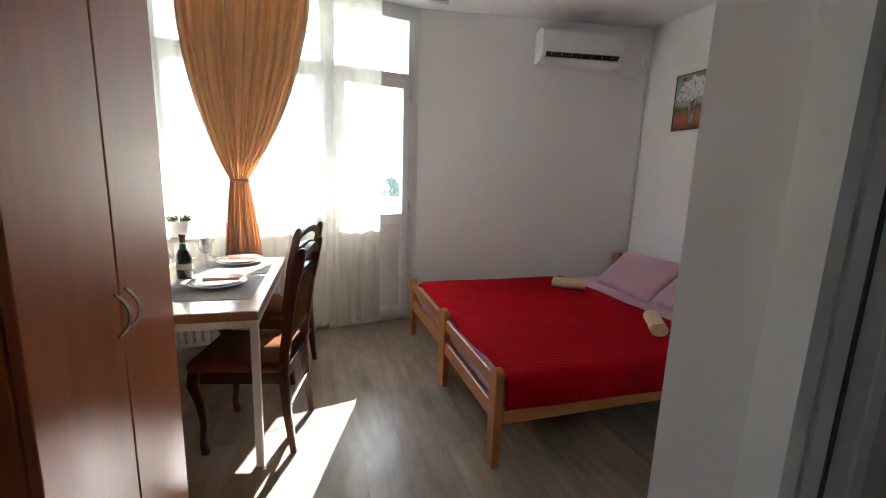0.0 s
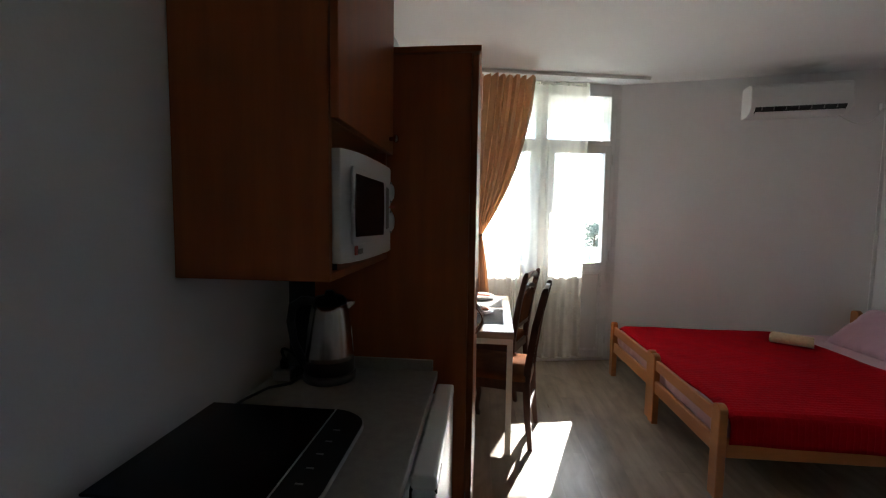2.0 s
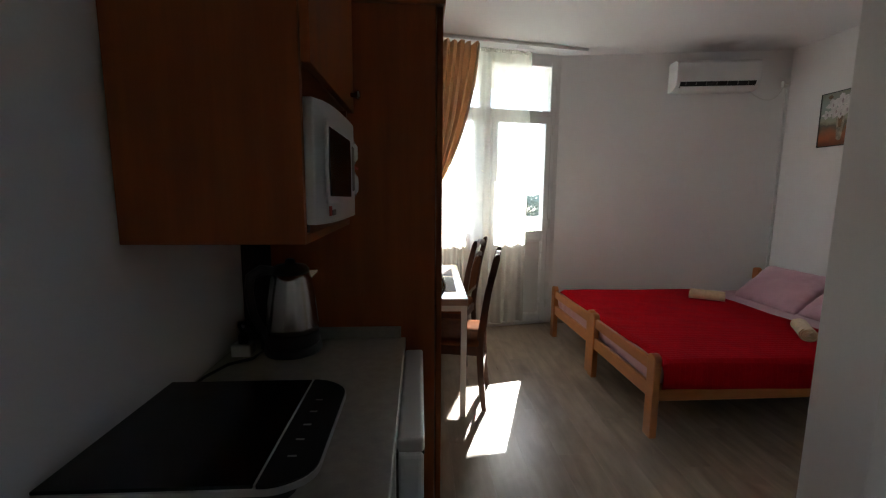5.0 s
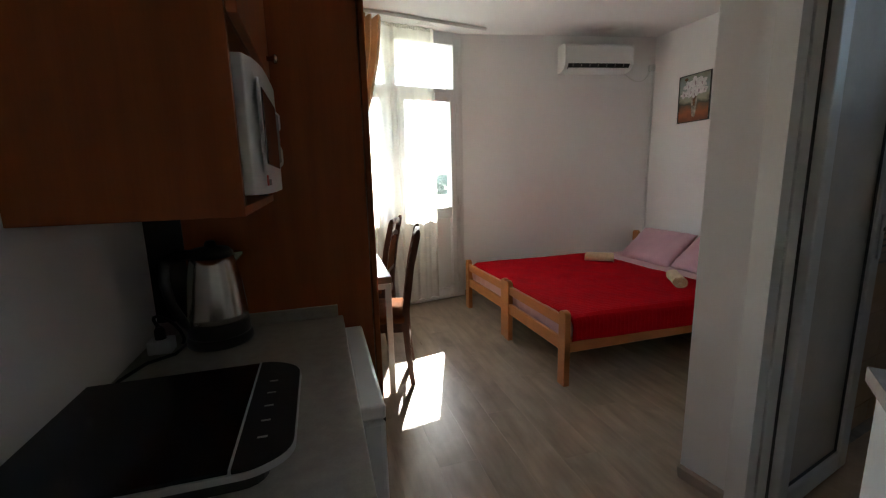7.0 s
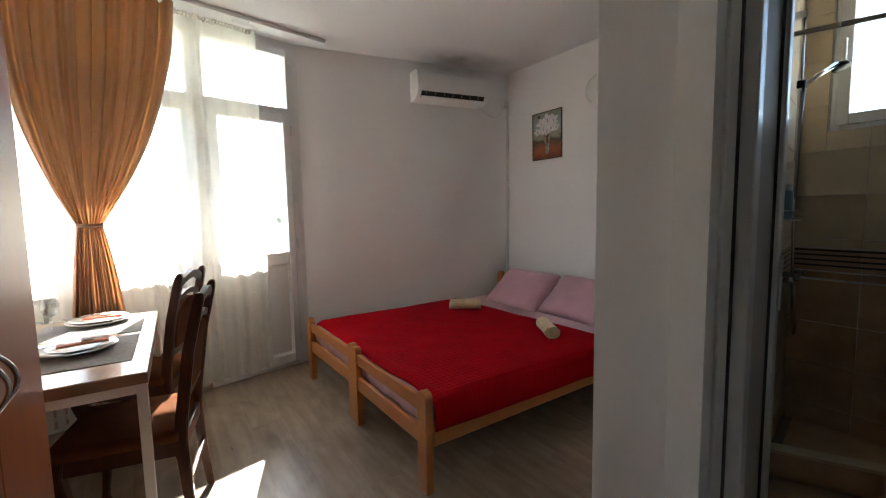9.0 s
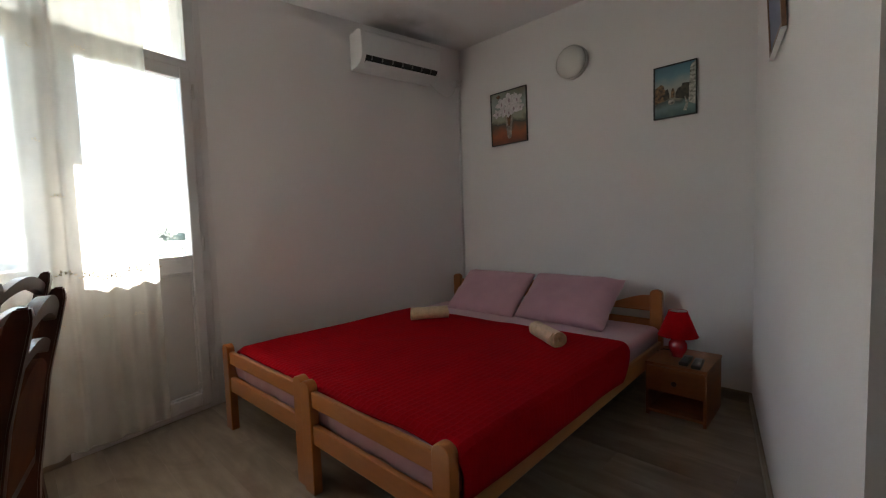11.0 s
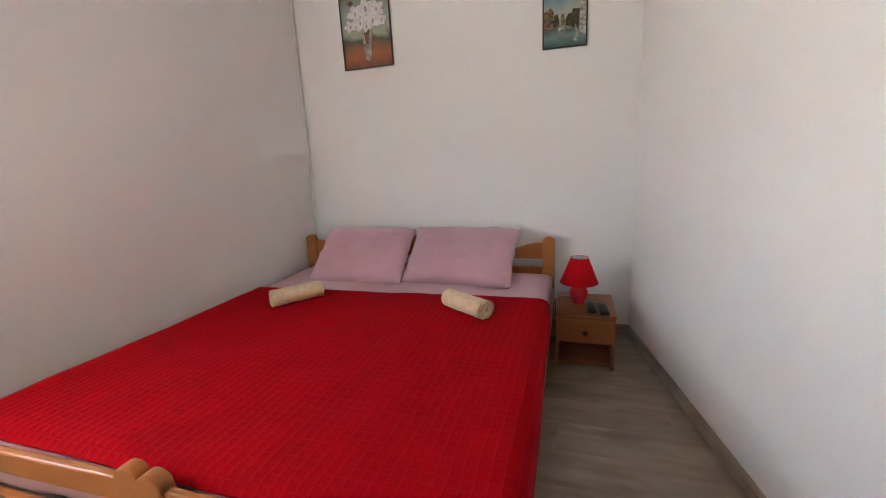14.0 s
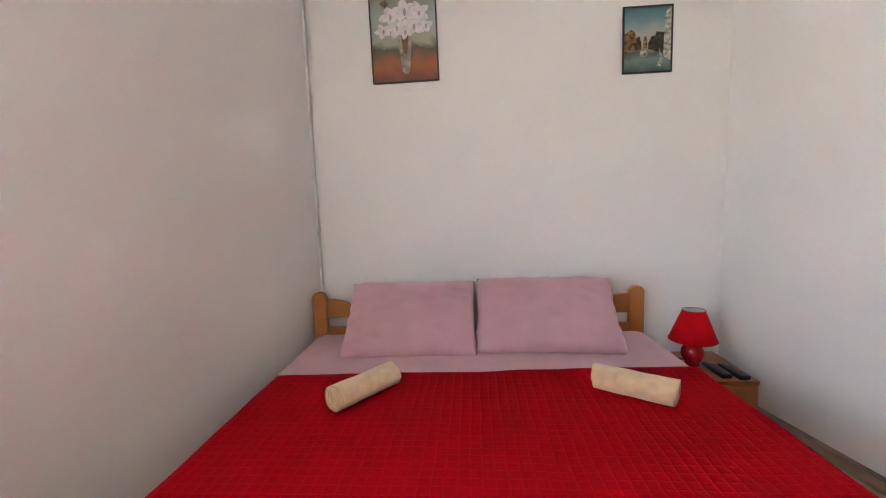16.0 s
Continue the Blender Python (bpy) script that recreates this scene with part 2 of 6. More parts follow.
M["grout"] = mat("grout", (0.33, 0.29, 0.24), 0.85)
M["soil"] = mat("outer_render", (0.72, 0.70, 0.66), 0.85, var=0.06, scale=2, bump=0.3)
M["concrete"] = mat("balcony_concrete", (0.42, 0.41, 0.39), 0.8, var=0.1, scale=3, bump=0.2)
M["leaf"] = mat("leaves", (0.10, 0.20, 0.05), 0.55, var=0.3, scale=14)
# paler and greyer than real foliage: distance haze is put into the colour
M["hazy_green"] = mat("haze_paled_trees", (0.22, 0.26, 0.22), 0.8, var=0.3, scale=0.6)
M["ground"] = mat("dry_grass_ground", (0.22, 0.21, 0.15), 0.9, var=0.2, scale=0.05)
M["sheer"] = cloth_thin("ivory_voile", (0.92, 0.90, 0.82), 0.44, 0.80)
M["drape"] = cloth_thin("copper_satin", (0.54, 0.37, 0.28), 0.0, 0.31, 500, (0.58, 0.27, 0.10))


def blanket_mat():
    m = mat("red_quilt", (0.37, 0.001, 0.007), 0.95, var=0.07, scale=9, spec=0.06)
    nt = m.node_tree
    L = nt.links.new
    b = nt.nodes["Principled BSDF"]
    tc = nt.nodes.new("ShaderNodeTexCoord")
    sep = nt.nodes.new("ShaderNodeSeparateXYZ")
    wob = nt.nodes.new("ShaderNodeTexNoise")
    wob.inputs["Scale"].default_value, wob.inputs["Detail"].default_value = 7.0, 3.0
    L(tc.outputs["Object"], wob.inputs["Vector"])
    bend = nt.nodes.new("ShaderNodeVectorMath")
    bend.operation = "MULTIPLY_ADD"
    bend.inputs[1].default_value = (0.018, 0.018, 0.0)
    L(wob.outputs["Color"], bend.inputs[0])
    L(tc.outputs["Object"], bend.inputs[2])
    L(bend.outputs[0], sep.inputs[0])
    waves = []
    for axis in ("X", "Y"):
        k = nt.nodes.new("ShaderNodeMath")
        k.operation = "MULTIPLY"
        k.inputs[1].default_value = math.pi / 0.032
        L(sep.outputs[axis], k.inputs[0])
        s = nt.nodes.new("ShaderNodeMath")
        s.operation = "SINE"
        L(k.outputs[0], s.inputs[0])
        a = nt.nodes.new("ShaderNodeMath")
        a.operation = "ABSOLUTE"
        L(s.outputs[0], a.inputs[0])
        p = nt.nodes.new("ShaderNodeMath")
        p.operation = "POWER"
        p.inputs[1].default_value = 0.55 if axis == "Y" else 0.32
        L(a.outputs[0], p.inputs[0])
        waves.append(p)
    mn = nt.nodes.new("ShaderNodeMath")
    mn.operation = "MINIMUM"
    L(waves[0].outputs[0], mn.inputs[0])
    L(waves[1].outputs[0], mn.inputs[1])
    ridge = nt.nodes.new("ShaderNodeMath")
    ridge.operation = "SUBTRACT"
    ridge.inputs[0].default_value = 1.0
    L(mn.outputs[0], ridge.inputs[1])
    lift = nt.nodes.new("ShaderNodeMapRange")
    lift.inputs["From Min"].default_value, lift.inputs["From Max"].default_value = 0.2, 0.95
    lift.inputs["To Min"].default_value, lift.inputs["To Max"].default_value = 0.0, 0.17
    L(ridge.outputs[0], lift.inputs["Value"])
    blend = nt.nodes.new("ShaderNodeMix")
    blend.data_type = "RGBA"
    blend.inputs["B"].default_value = (0.64, 0.018, 0.032, 1)
    old = b.inputs["Base Color"].links[0].from_socket
    L(lift.outputs["Result"], blend.inputs["Factor"])
    L(old, blend.inputs["A"])
    L(blend.outputs["Result"], b.inputs["Base Color"])
    nz = nt.nodes.new("ShaderNodeTexNoise")
    nz.inputs["Scale"].default_value = 260
    L(tc.outputs["Object"], nz.inputs["Vector"])
    sm = nt.nodes.new("ShaderNodeMath")
    sm.operation = "MULTIPLY_ADD"
    sm.inputs[1].default_value = 0.3
    L(nz.outputs["Fac"], sm.inputs[0])
    L(ridge.outputs[0], sm.inputs[2])
    bp = nt.nodes.new("ShaderNodeBump")
    bp.inputs["Strength"].default_value, bp.inputs["Distance"].default_value = 0.5, 0.006
    L(sm.outputs[0], bp.inputs["Height"])
    L(bp.outputs["Normal"], b.inputs["Normal"])
    return m


M["quilt"] = blanket_mat()


# ---- building helpers ----
def thing(name, label, category, at=None, group="", kind=""):
    ob = new(name)
    if at is not None:
        ob.matrix_world = at
    return tagged(ob, label, category, group, kind)


def part(name, bm, material, parent=None, label="", at=None, smooth=False):
    me = bpy.data.meshes.new(name)
    bmesh.ops.recalc_face_normals(bm, faces=bm.faces)
    bm.to_mesh(me)
    bm.free()
    if smooth:
        for p in me.polygons:
            p.use_smooth = True
    me.materials.append(M[material] if isinstance(material, str) else material)
    ob = new(name, me)
    if parent is not None:
        ob.parent = parent
    if at is not None:
        ob.matrix_basis = at
    if label:
        ob["label"] = label
    return ob


def box(x0, x1, y0, y1, z0, z1, r=0.0, seg=2, bm=None):
    """A box, its edges rounded by r."""
    b = bmesh.new()
    bmesh.ops.create_cube(b, size=1, matrix=Matrix.Translation(((x0 + x1) / 2, (y0 + y1) / 2, (z0 + z1) / 2)) @ Matrix.Diagonal((abs(x1 - x0), abs(y1 - y0), abs(z1 - z0), 1)))
    if r:
        bmesh.ops.bevel(b, geom=b.edges[:], offset=r, segments=seg, profile=0.5, affect="EDGES")
    if bm is None:
        return b
    return join(bm, b)


def join(bm, other, m=None):
    me = bpy.data.meshes.new("tmp")
    if m is not None:
        other.transform(m)
    other.to_mesh(me)
    other.free()
    bm.from_mesh(me)
    bpy.data.meshes.remove(me)
    return bm


def lathe(profile, n=32, cap=True):
    """A turned shape from (radius, height) pairs."""
    bm = bmesh.new()
    rings = []
    for r, z in profile:
        rings.append([bm.verts.new((r * math.cos(2 * math.pi * i / n), r * math.sin(2 * math.pi * i / n), z)) for i in range(n)])
    for a, b in zip(rings, rings[1:]):
        for i in range(n):
            bm.faces.new((a[i], a[(i + 1) % n], b[(i + 1) % n], b[i]))
    if cap:
        for ring in (rings[0], rings[-1]):
            bm.faces.new(ring)
    return bm


def tube(points, r, n=10, bm=None):
    """A round rod along points."""
    b = bmesh.new()
    pts = [Vector(p) for p in points]
    rings = []
    side = None
    for i, p in enumerate(pts):
        d = (pts[min(i + 1, len(pts) - 1)] - pts[max(i - 1, 0)]).normalized()
        if side is None:
            side = d.orthogonal().normalized()
        side = (side - d * side.dot(d)).normalized()
        up = d.cross(side)
        rr = r[i] if isinstance(r, (list, tuple)) else r
        rings.append([b.verts.new(p + rr * (math.cos(2 * math.pi * k / n) * side + math.sin(2 * math.pi * k / n) * up)) for k in range(n)])
    for a, c in zip(rings, rings[1:]):
        for k in range(n):
            b.faces.new((a[k], a[(k + 1) % n], c[(k + 1) % n], c[k]))
    b.faces.new(rings[0])
    b.faces.new(rings[-1])
    return b if bm is None else join(bm, b)


def arc(p0, p1, sag, n=10):
    """Points of a bow from p0 to p1 that leaves the chord by the vector sag."""
    p0, p1, sag = Vector(p0), Vector(p1), Vector(sag)
    return [p0.lerp(p1, i / n) + sag * (1 - (2 * i / n - 1) ** 2) for i in range(n + 1)]


def prism(outline, h0, h1, axis="z", r=0.0, seg=2):
    """A flat outline drawn out between h0 and h1 along an axis."""
    def place(u, v, h):
        return {"z": (u, v, h), "x": (h, u, v), "y": (u, h, v)}[axis]
    bm = bmesh.new()
    a = [bm.verts.new(place(u, v, h0)) for u, v in outline]
    b = [bm.verts.new(place(u, v, h1)) for u, v in outline]
    bm.faces.new(a)
    bm.faces.new(b)
    n = len(a)
    for i in range(n):
        bm.faces.new((a[i], a[(i + 1) % n], b[(i + 1) % n], b[i]))
    if r:
        bmesh.ops.bevel(bm, geom=bm.edges[:], offset=r, segments=seg, profile=0.5, affect="EDGES")
    return bm


def along(p0, p1):
    """The pose whose x runs along the floor line from p0 to p1, y to its left."""
    return pose(p0[0], p0[1], 0, 0, 0, math.degrees(math.atan2(p1[1] - p0[1], p1[0] - p0[0])))


def wall(name, p0, p1, thick, z0, z1, material="wall", holes=()):
    """A wall along the line p0-p1, grown to the left by thick (to the right when negative), with holes (s0, s1, z0, z1)."""
    length = math.hypot(p1[0] - p0[0], p1[1] - p0[1])
    ss = sorted({0, length, *[h[0] for h in holes], *[h[1] for h in holes]})
    zs = sorted({z0, z1, *[h[2] for h in holes], *[h[3] for h in holes]})
    ss = [s for s in ss if 0 <= s <= length]
    zs = [z for z in zs if z0 <= z <= z1]
    bm = bmesh.new()
    for a, b in zip(ss, ss[1:]):
        for c, d in zip(zs, zs[1:]):
            if any(h[0] <= (a + b) / 2 <= h[1] and h[2] <= (c + d) / 2 <= h[3] for h in holes):
                continue
            box(a, b, 0, thick, c, d, bm=bm)
    bmesh.ops.remove_doubles(bm, verts=bm.verts, dist=1e-5)
    ob = part(name, bm, material, at=along(p0, p1))
    return tagged(ob, kind="structure")


# ---- plan ----
H = 2.72
KX = -1.10                      # kitchen wall
BEND = (0.875, 3.725)           # window wall meets the bed's side wall
WIN0 = (KX, 3.33)
CORNER = (2.965, 3.385)
PIER = (0.83, 0.735)             # end of the partition
PART1 = (2.965, 1.143)
BACK = -1.65
BX = 3.0

# ---- structure ----
win_len = math.hypot(BEND[0] - WIN0[0], BEND[1] - WIN0[1])
W_AT = along(WIN0, BEND)
DOOR_S0, DOOR_S1 = 1.2235, 1.975          # balcony door along the window wall
LEFT_S0 = 0.06
wall("wall_window", WIN0, BEND, 0.28, -0.05, H, holes=((LEFT_S0, DOOR_S0, 0.84, 2.655), (DOOR_S0, DOOR_S1, 0.02, 2.655)))
wall("wall_bed_side", BEND, CORNER, 0.22, -0.05, H)
wall("wall_pictures", CORNER, (2.965, 1.0), 0.22, -0.05, H)
wall("wall_partition", PIER, PART1, -0.205, -0.05, H)
wall("wall_kitchen", (KX, BACK), (KX, 3.6), 0.2, -0.05, H)
wall("wall_entrance", (-1.3, BACK), (3.2, BACK), -0.2, -0.05, H)
wall("wall_corridor", (1.0, BACK), (1.0, -0.145), -0.12, -0.05, H)
wall("wall_door_head", (1.0, -0.145), (1.0, 0.53), -0.12, 2.06, H)
wall("wall_store", (BX, BACK), (BX, -0.6), -0.2, -0.05, H)
wall("wall_bath_far", (BX, -0.6), (BX, 1.0), -0.2, -0.05, H, holes=((0.935, 1.395, 1.72, 2.60),))
wall("wall_bath_side", (1.12, -0.6), (BX, -0.6), -0.12, -0.05, H)
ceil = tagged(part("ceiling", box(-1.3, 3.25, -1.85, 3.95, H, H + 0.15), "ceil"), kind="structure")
slab = tagged(part("floor", box(-1.3, 3.25, -1.85, 3.72, -0.2, -0.012), "grout"), kind="structure")


def plank_row():
    """Laminate boards laid along the room, staggered row by row."""
    w, l = 0.19, 1.28
    bm = box(0.0001, w - 0.0001, 0.0001, l - 0.0001, -0.011, 0.0, 0.0005, 1)
    me = bpy.data.meshes.new("plank")
    bm.to_mesh(me)
    bm.free()
    me.materials.append(M["plank"])
    for i in range(22):
        x = -1.12 + i * w
        y = BACK - (i * 0.47 % 1.28)
        while y < 3.72:
            if not (x > 1.0 and y + l < 0.55):
                ob = new("plank", me)
                ob.parent = slab
                ob.location = (x, max(y, BACK - 0.15), 0)
            y += l


# skirting boards
def skirting(name, p0, p1, h=0.06, d=0.014, flip=1):
    length = math.hypot(p1[0] - p0[0], p1[1] - p0[1])
    bm = prism([(0, 0), (-d * flip, 0), (-d * flip, h - 0.012), (-d * 0.35 * flip, h), (0, h)], 0, length, axis="x")
    return tagged(part(name, bm, "base", at=along(p0, p1)), kind="structure")


skirting("baseboard", BEND, CORNER)
skirting("baseboard", CORNER, PART1)
skirting("baseboard", PART1, PIER)
skirting("baseboard", PIER, (0.868, 0.536))
skirting("baseboard", (-0.02 + 0.0, 3.545), (0.085, 3.566))

# ---- bed ----
def bed(name, y0, y1, label, turn, spare):
    """A single slatted bed of solid beech, its foot at low x."""
    t = thing(name, label, "bed", pose(0.775, y0, 0, 0, 0, turn), group="pair of single beds")
    w, L = y1 - y0, 2.10

    def post(x, y, h):
        o = [(-0.0, 0), (0.075, 0)]
        n = 8
        top = [(0.0375 + 0.0375 * math.cos(math.pi * k / n), h - 0.03 + 0.03 * math.sin(math.pi * k / n)) for k in range(n + 1)]
        part("post", prism([(y + u, v) for u, v in o + top], x, x + 0.042, "x", 0.004), "beech", t)
    for y in (0.0, w - 0.075):
        post(0, y, 0.493)
        post(L - 0.045, y, 0.66)
    part("foot_rail", box(0.008, 0.034, 0.075, w - 0.075, 0.385, 0.455, 0.006), "beech", t)
    part("foot_rail", box(0.008, 0.034, 0.075, w - 0.075, 0.225, 0.31, 0.006), "beech", t)
    for y in (0.0, w - 0.026):
        part("side_rail", box(0.042, L - 0.045, y, y + 0.024, 0.225, 0.325, 0.005), "beech", t)
    n = 16
    top = [(0.075 + (w - 0.15) * k / n, 0.575 + 0.045 * math.cos(2 * math.pi * k / n)) for k in range(n + 1)]
    low = [(w - 0.075, 0.515), (0.075, 0.515)]
    part("head_rail", prism(top + low, L - 0.036, L - 0.012, "x", 0.004), "beech", t)
    part("head_rail", box(L - 0.036, L - 0.012, 0.075, w - 0.075, 0.40, 0.46, 0.005), "beech", t)
    for k in range(10):
        x = 0.12 + k * 0.195
        part("slat", box(x, x + 0.07, 0.036, w - 0.036, 0.25, 0.268, 0.004, 1), "beech", t)
    bm = box(0.05, L - 0.05, 0.04, w - spare, 0.275, 0.428, 0.035, 4)
    bmesh.ops.subdivide_edges(bm, edges=[e for e in bm.edges if e.calc_length() > 0.3], cuts=34, use_grid_fill=True)
    bmesh.ops.subdivide_edges(bm, edges=[e for e in bm.edges if e.calc_length() > 0.05 and abs(e.verts[0].co.z - e.verts[1].co.z) > 0.04], cuts=4, use_grid_fill=True)
    for v in bm.verts:
        v.co.z += 0.004 * noise.noise(v.co * 5)
        if v.co.x < 0.2:
            v.co.x -= 0.010 * noise.noise(Vector((v.co.z * 12, v.co.y * 14, 1))) + 0.006 * noise.noise(Vector((v.co.z * 30, v.co.y * 34, 4)))
    part("mattress", bm, "lilac", t, "mattress in a lilac cotton sheet", smooth=True)
    return t


bed("single_bed", 2.452, 3.335, "lacquered beech single bed beside the wall, lilac sheet", 1.6, 0.032)
bed("single_bed", 1.578, 2.445, "lacquered beech single bed on the room side, lilac sheet", 0.7, -0.006)


def bedspread():
    """A quilted cover over both beds, hanging down on the room side."""
    x0, x1, yw, ye = 0.824, 2.215, 3.322, 1.575
    top, drop, r = 0.452, 0.125, 0.045
    prof = [(yw + 0.005, top - 0.06), (yw, top - 0.02)]
    n = 52
    prof += [(yw - 0.02 - (yw - 0.02 - (ye + r)) * i / n, top) for i in range(n + 1)]
    prof += [(ye + r - r * math.sin(a) - 0.003, top - r + r * math.cos(a)) for a in (math.pi / 8 * k for k in range(1, 5))]
    prof += [(ye - 0.003 - 0.001 * k / 5, top - r - drop * k / 5) for k in range(1, 6)]
    nx = 64
    bm = bmesh.new()
    rows = []
    for i in range(nx + 1):
        u = i / nx
        row = []
        for k, (y, z) in enumerate(prof):
            over = max(0.0, (top - r - z) / drop)
            edge = x1 + 0.035 * (2.5 - y) / 0.85 + 0.005 * math.sin(y * 7)
            edge -= 0.10 * over ** 2
            start = x0 + 0.022 * math.exp(-((y - 1.82) / 0.16) ** 2)
            x = start + (edge - start) * u
            wav = 0.004 * noise.noise(Vector((x * 6, y * 6, 0))) + 0.0035 * noise.noise(Vector((x * 2.2, y * 2, 4)))
            zz = z + wav * (1 - over)
            skew = 0.020 * (x - 0.775) * max(0.0, min(1.0, (2.4 - y) / 0.7))
            yy = y + skew - over * 0.003 * math.sin(x * 6.0)
            if over > 0:
                zz += over * (0.020 * math.sin(x * 1.4 + 0.6) + 0.004 * noise.noise(Vector((x * 4, 3, 2))))
            if u < 0.03:
                zz -= 0.02 * (1 - u / 0.03) * (1 - over)
            zz -= 0.0015 * math.exp(-((y - 2.45) / 0.05) ** 2)
            row.append(bm.verts.new((x, yy, zz)))
        rows.append(row)
    for a, b in zip(rows, rows[1:]):
        for k in range(len(prof) - 1):
            bm.faces.new((a[k], a[k + 1], b[k + 1], b[k]))
    hem = [v.co.copy() for v in (row[-1] for row in rows)]
    end = [v.co.copy() for v in rows[-1]]
    t = thing("bedspread", "bright red square-quilted bedspread over both beds", "bedspread")
    ob = part("cover", bm, "quilt", t, smooth=True)
    part("hem", tube(hem, 0.005, 6), "quilt", t, smooth=True)
    part("hem", tube(end, 0.005, 6), "quilt", t, smooth=True)
    so = ob.modifiers.new("thick", "SOLIDIFY")
    so.thickness, so.offset = 0.006, 1


bedspread()


def bed_sheet():
    """A sheet across both mattresses, tucked in at the sides."""
    prof = [(1.612, 0.33), (1.608, 0.40), (1.618, 0.424), (1.642, 0.434)]
    prof += [(1.642 + 1.67 * k / 40, 0.4355) for k in range(1, 41)] + [(3.345, 0.424), (3.36, 0.40)]
    bm = bmesh.new()
    rows = []
    for i in range(25):
        x = 2.10 + 0.70 * i / 24
        row = []
        for k, (y, z) in enumerate(prof):
            w = 0.0022 * noise.noise(Vector((x * 7, y * 6, 9))) + 0.0012 * noise.noise(Vector((x * 18, y * 15, 2)))
            row.append(bm.verts.new((x, y + 0.010 * (x - 2.1), z + (w if 2 < k < len(prof) - 2 else 0) - (0.012 * max(0, (x - 2.75) / 0.05) if z > 0.42 else 0))))
        rows.append(row)
    for a, b in zip(rows, rows[1:]):
        for k in range(len(prof) - 1):
            bm.faces.new((a[k], a[k + 1], b[k + 1], b[k]))
    ob = part("bed_sheet", bm, "lilac", smooth=True)
    so = ob.modifiers.new("thick", "SOLIDIFY")
    so.thickness, so.offset = 0.002, 0
    tagged(ob, "lilac cotton sheet across both mattresses by the pillows", "bed sheet")


bed_sheet()


def pillow(w, h, d, at, label, seed):
    n, m = 44, 32
    bm = bmesh.new()
    grid = {}
    for side in (1, -1):
        for i in range(n + 1):
            for j in range(m + 1):
                u, v = 2 * i / n - 1, 2 * j / m - 1
                edge = i in (0, n) or j in (0, m)
                if side == -1 and edge:
                    grid[side, i, j] = grid[1, i, j]
                    continue
                f = max(0.0, (1 - abs(u) ** 3.2)) ** 0.55 * max(0.0, (1 - abs(v) ** 3.2)) ** 0.55
                pinch = 1 - 0.055 * (1 - abs(v) ** 2) * abs(u) ** 3
                pv = 1 - 0.075 * (1 - abs(u) ** 2) * abs(v) ** 3
                tip = 1 - 0.035 * abs(u * v) ** 6
                p = Vector((u * w / 2 * pinch * tip, v * h / 2 * pv * tip, side * d / 2 * f))
                p.z += 0.007 * min(1.0, f) * (1 - 2 * abs(noise.noise(Vector((u * 3.0 + 2 * seed, v * 4.5 + u * 1.5, side + 7))))) * (abs(u) + abs(v)) * 0.6
                p.z += 0.013 * f * noise.noise(Vector((u * 2.2 + seed, v * 2.2, side)))
                p.z += 0.010 * (1 - f) * noise.noise(Vector((u * 9 + seed, v * 9, 5)))
                p.x += 0.006 * abs(u) ** 4 * noise.noise(Vector((v * 5, seed, u)))
                p.y += 0.006 * abs(v) ** 4 * noise.noise(Vector((u * 5, seed, v + 4)))
                grid[side, i, j] = bm.verts.new(p)
    for side in (1, -1):
        for i in range(n):
            for j in range(m):
                bm.faces.new((grid[side, i, j], grid[side, i + 1, j], grid[side, i + 1, j + 1], grid[side, i, j + 1]))
    ob = part("pillow", bm, "lilac", at=at, smooth=True)
    tagged(ob, label, "pillow", group="pillows against the headboard")


# local x of a pillow runs across the bed, local y leans up the headboard
def leaning(x, y, z, lean, turn):
    return pose(x, y, z, 0, 0, -90 + turn) @ pose(0, 0, 0, lean, 0, 0)


pillow(0.66, 0.46, 0.15, leaning(2.60, 2.815, 0.572, 40, 1), "plump lilac cotton pillow leaning on the headboard by the wall", 1)
pillow(0.70, 0.455, 0.15, leaning(2.62, 2.155, 0.578, 40, -3), "plump lilac cotton pillow leaning on the headboard by the nightstand", 7)


def rolled_towel(at, L, seed, label):
    """A towel rolled into a loose spiral, its layers showing at both ends."""
    t = thing("rolled_towel", label, "towel", at, group="rolled towels on the bed")
    turns, r0, r1, n, m = 4.2, 0.006, 0.0465, 120, 14
    half = 0.0033
    bm = bmesh.new()
    rows = []
    for j in range(m + 1):
        row = []
        for i in range(n + 1):
            f = i / n
            a = 2 * math.pi * turns * f + 0.9 + seed
            stick = 0.005 * math.sin(a * 0.8 + seed) + 0.003 * noise.noise(Vector((a * 0.7, seed, 0)))
            x = (-L / 2 + L * j / m) + stick * (2 * j / m - 1)
            r = r0 + (r1 - r0) * f
            r *= 1 + 0.06 * noise.noise(Vector((math.cos(a) * 0.9 + seed, math.sin(a) * 0.9, x * 7)))
            for off in (-half, half):
                y, z = (r + off) * 1.06 * math.cos(a), (r + off) * 0.97 * math.sin(a)
                z = max(-0.0445, z) + 0.002 * noise.noise(Vector((x * 16, a, seed)))
                row.append(bm.verts.new((x, y, z)))
        rows.append(row)
    for p, q in zip(rows, rows[1:]):
        for i in range(n):
            for o in (0, 1):
                bm.faces.new((p[2 * i + o], p[2 * i + 2 + o], q[2 * i + 2 + o], q[2 * i + o]))
        for i in (0, n):
            bm.faces.new((p[2 * i], p[2 * i + 1], q[2 * i + 1], q[2 * i]))
    for row in (rows[0], rows[-1]):
        for i in range(n):
            bm.faces.new((row[2 * i], row[2 * i + 1], row[2 * i + 3], row[2 * i + 2]))
    part("roll", bm, "towel", t, smooth=False)


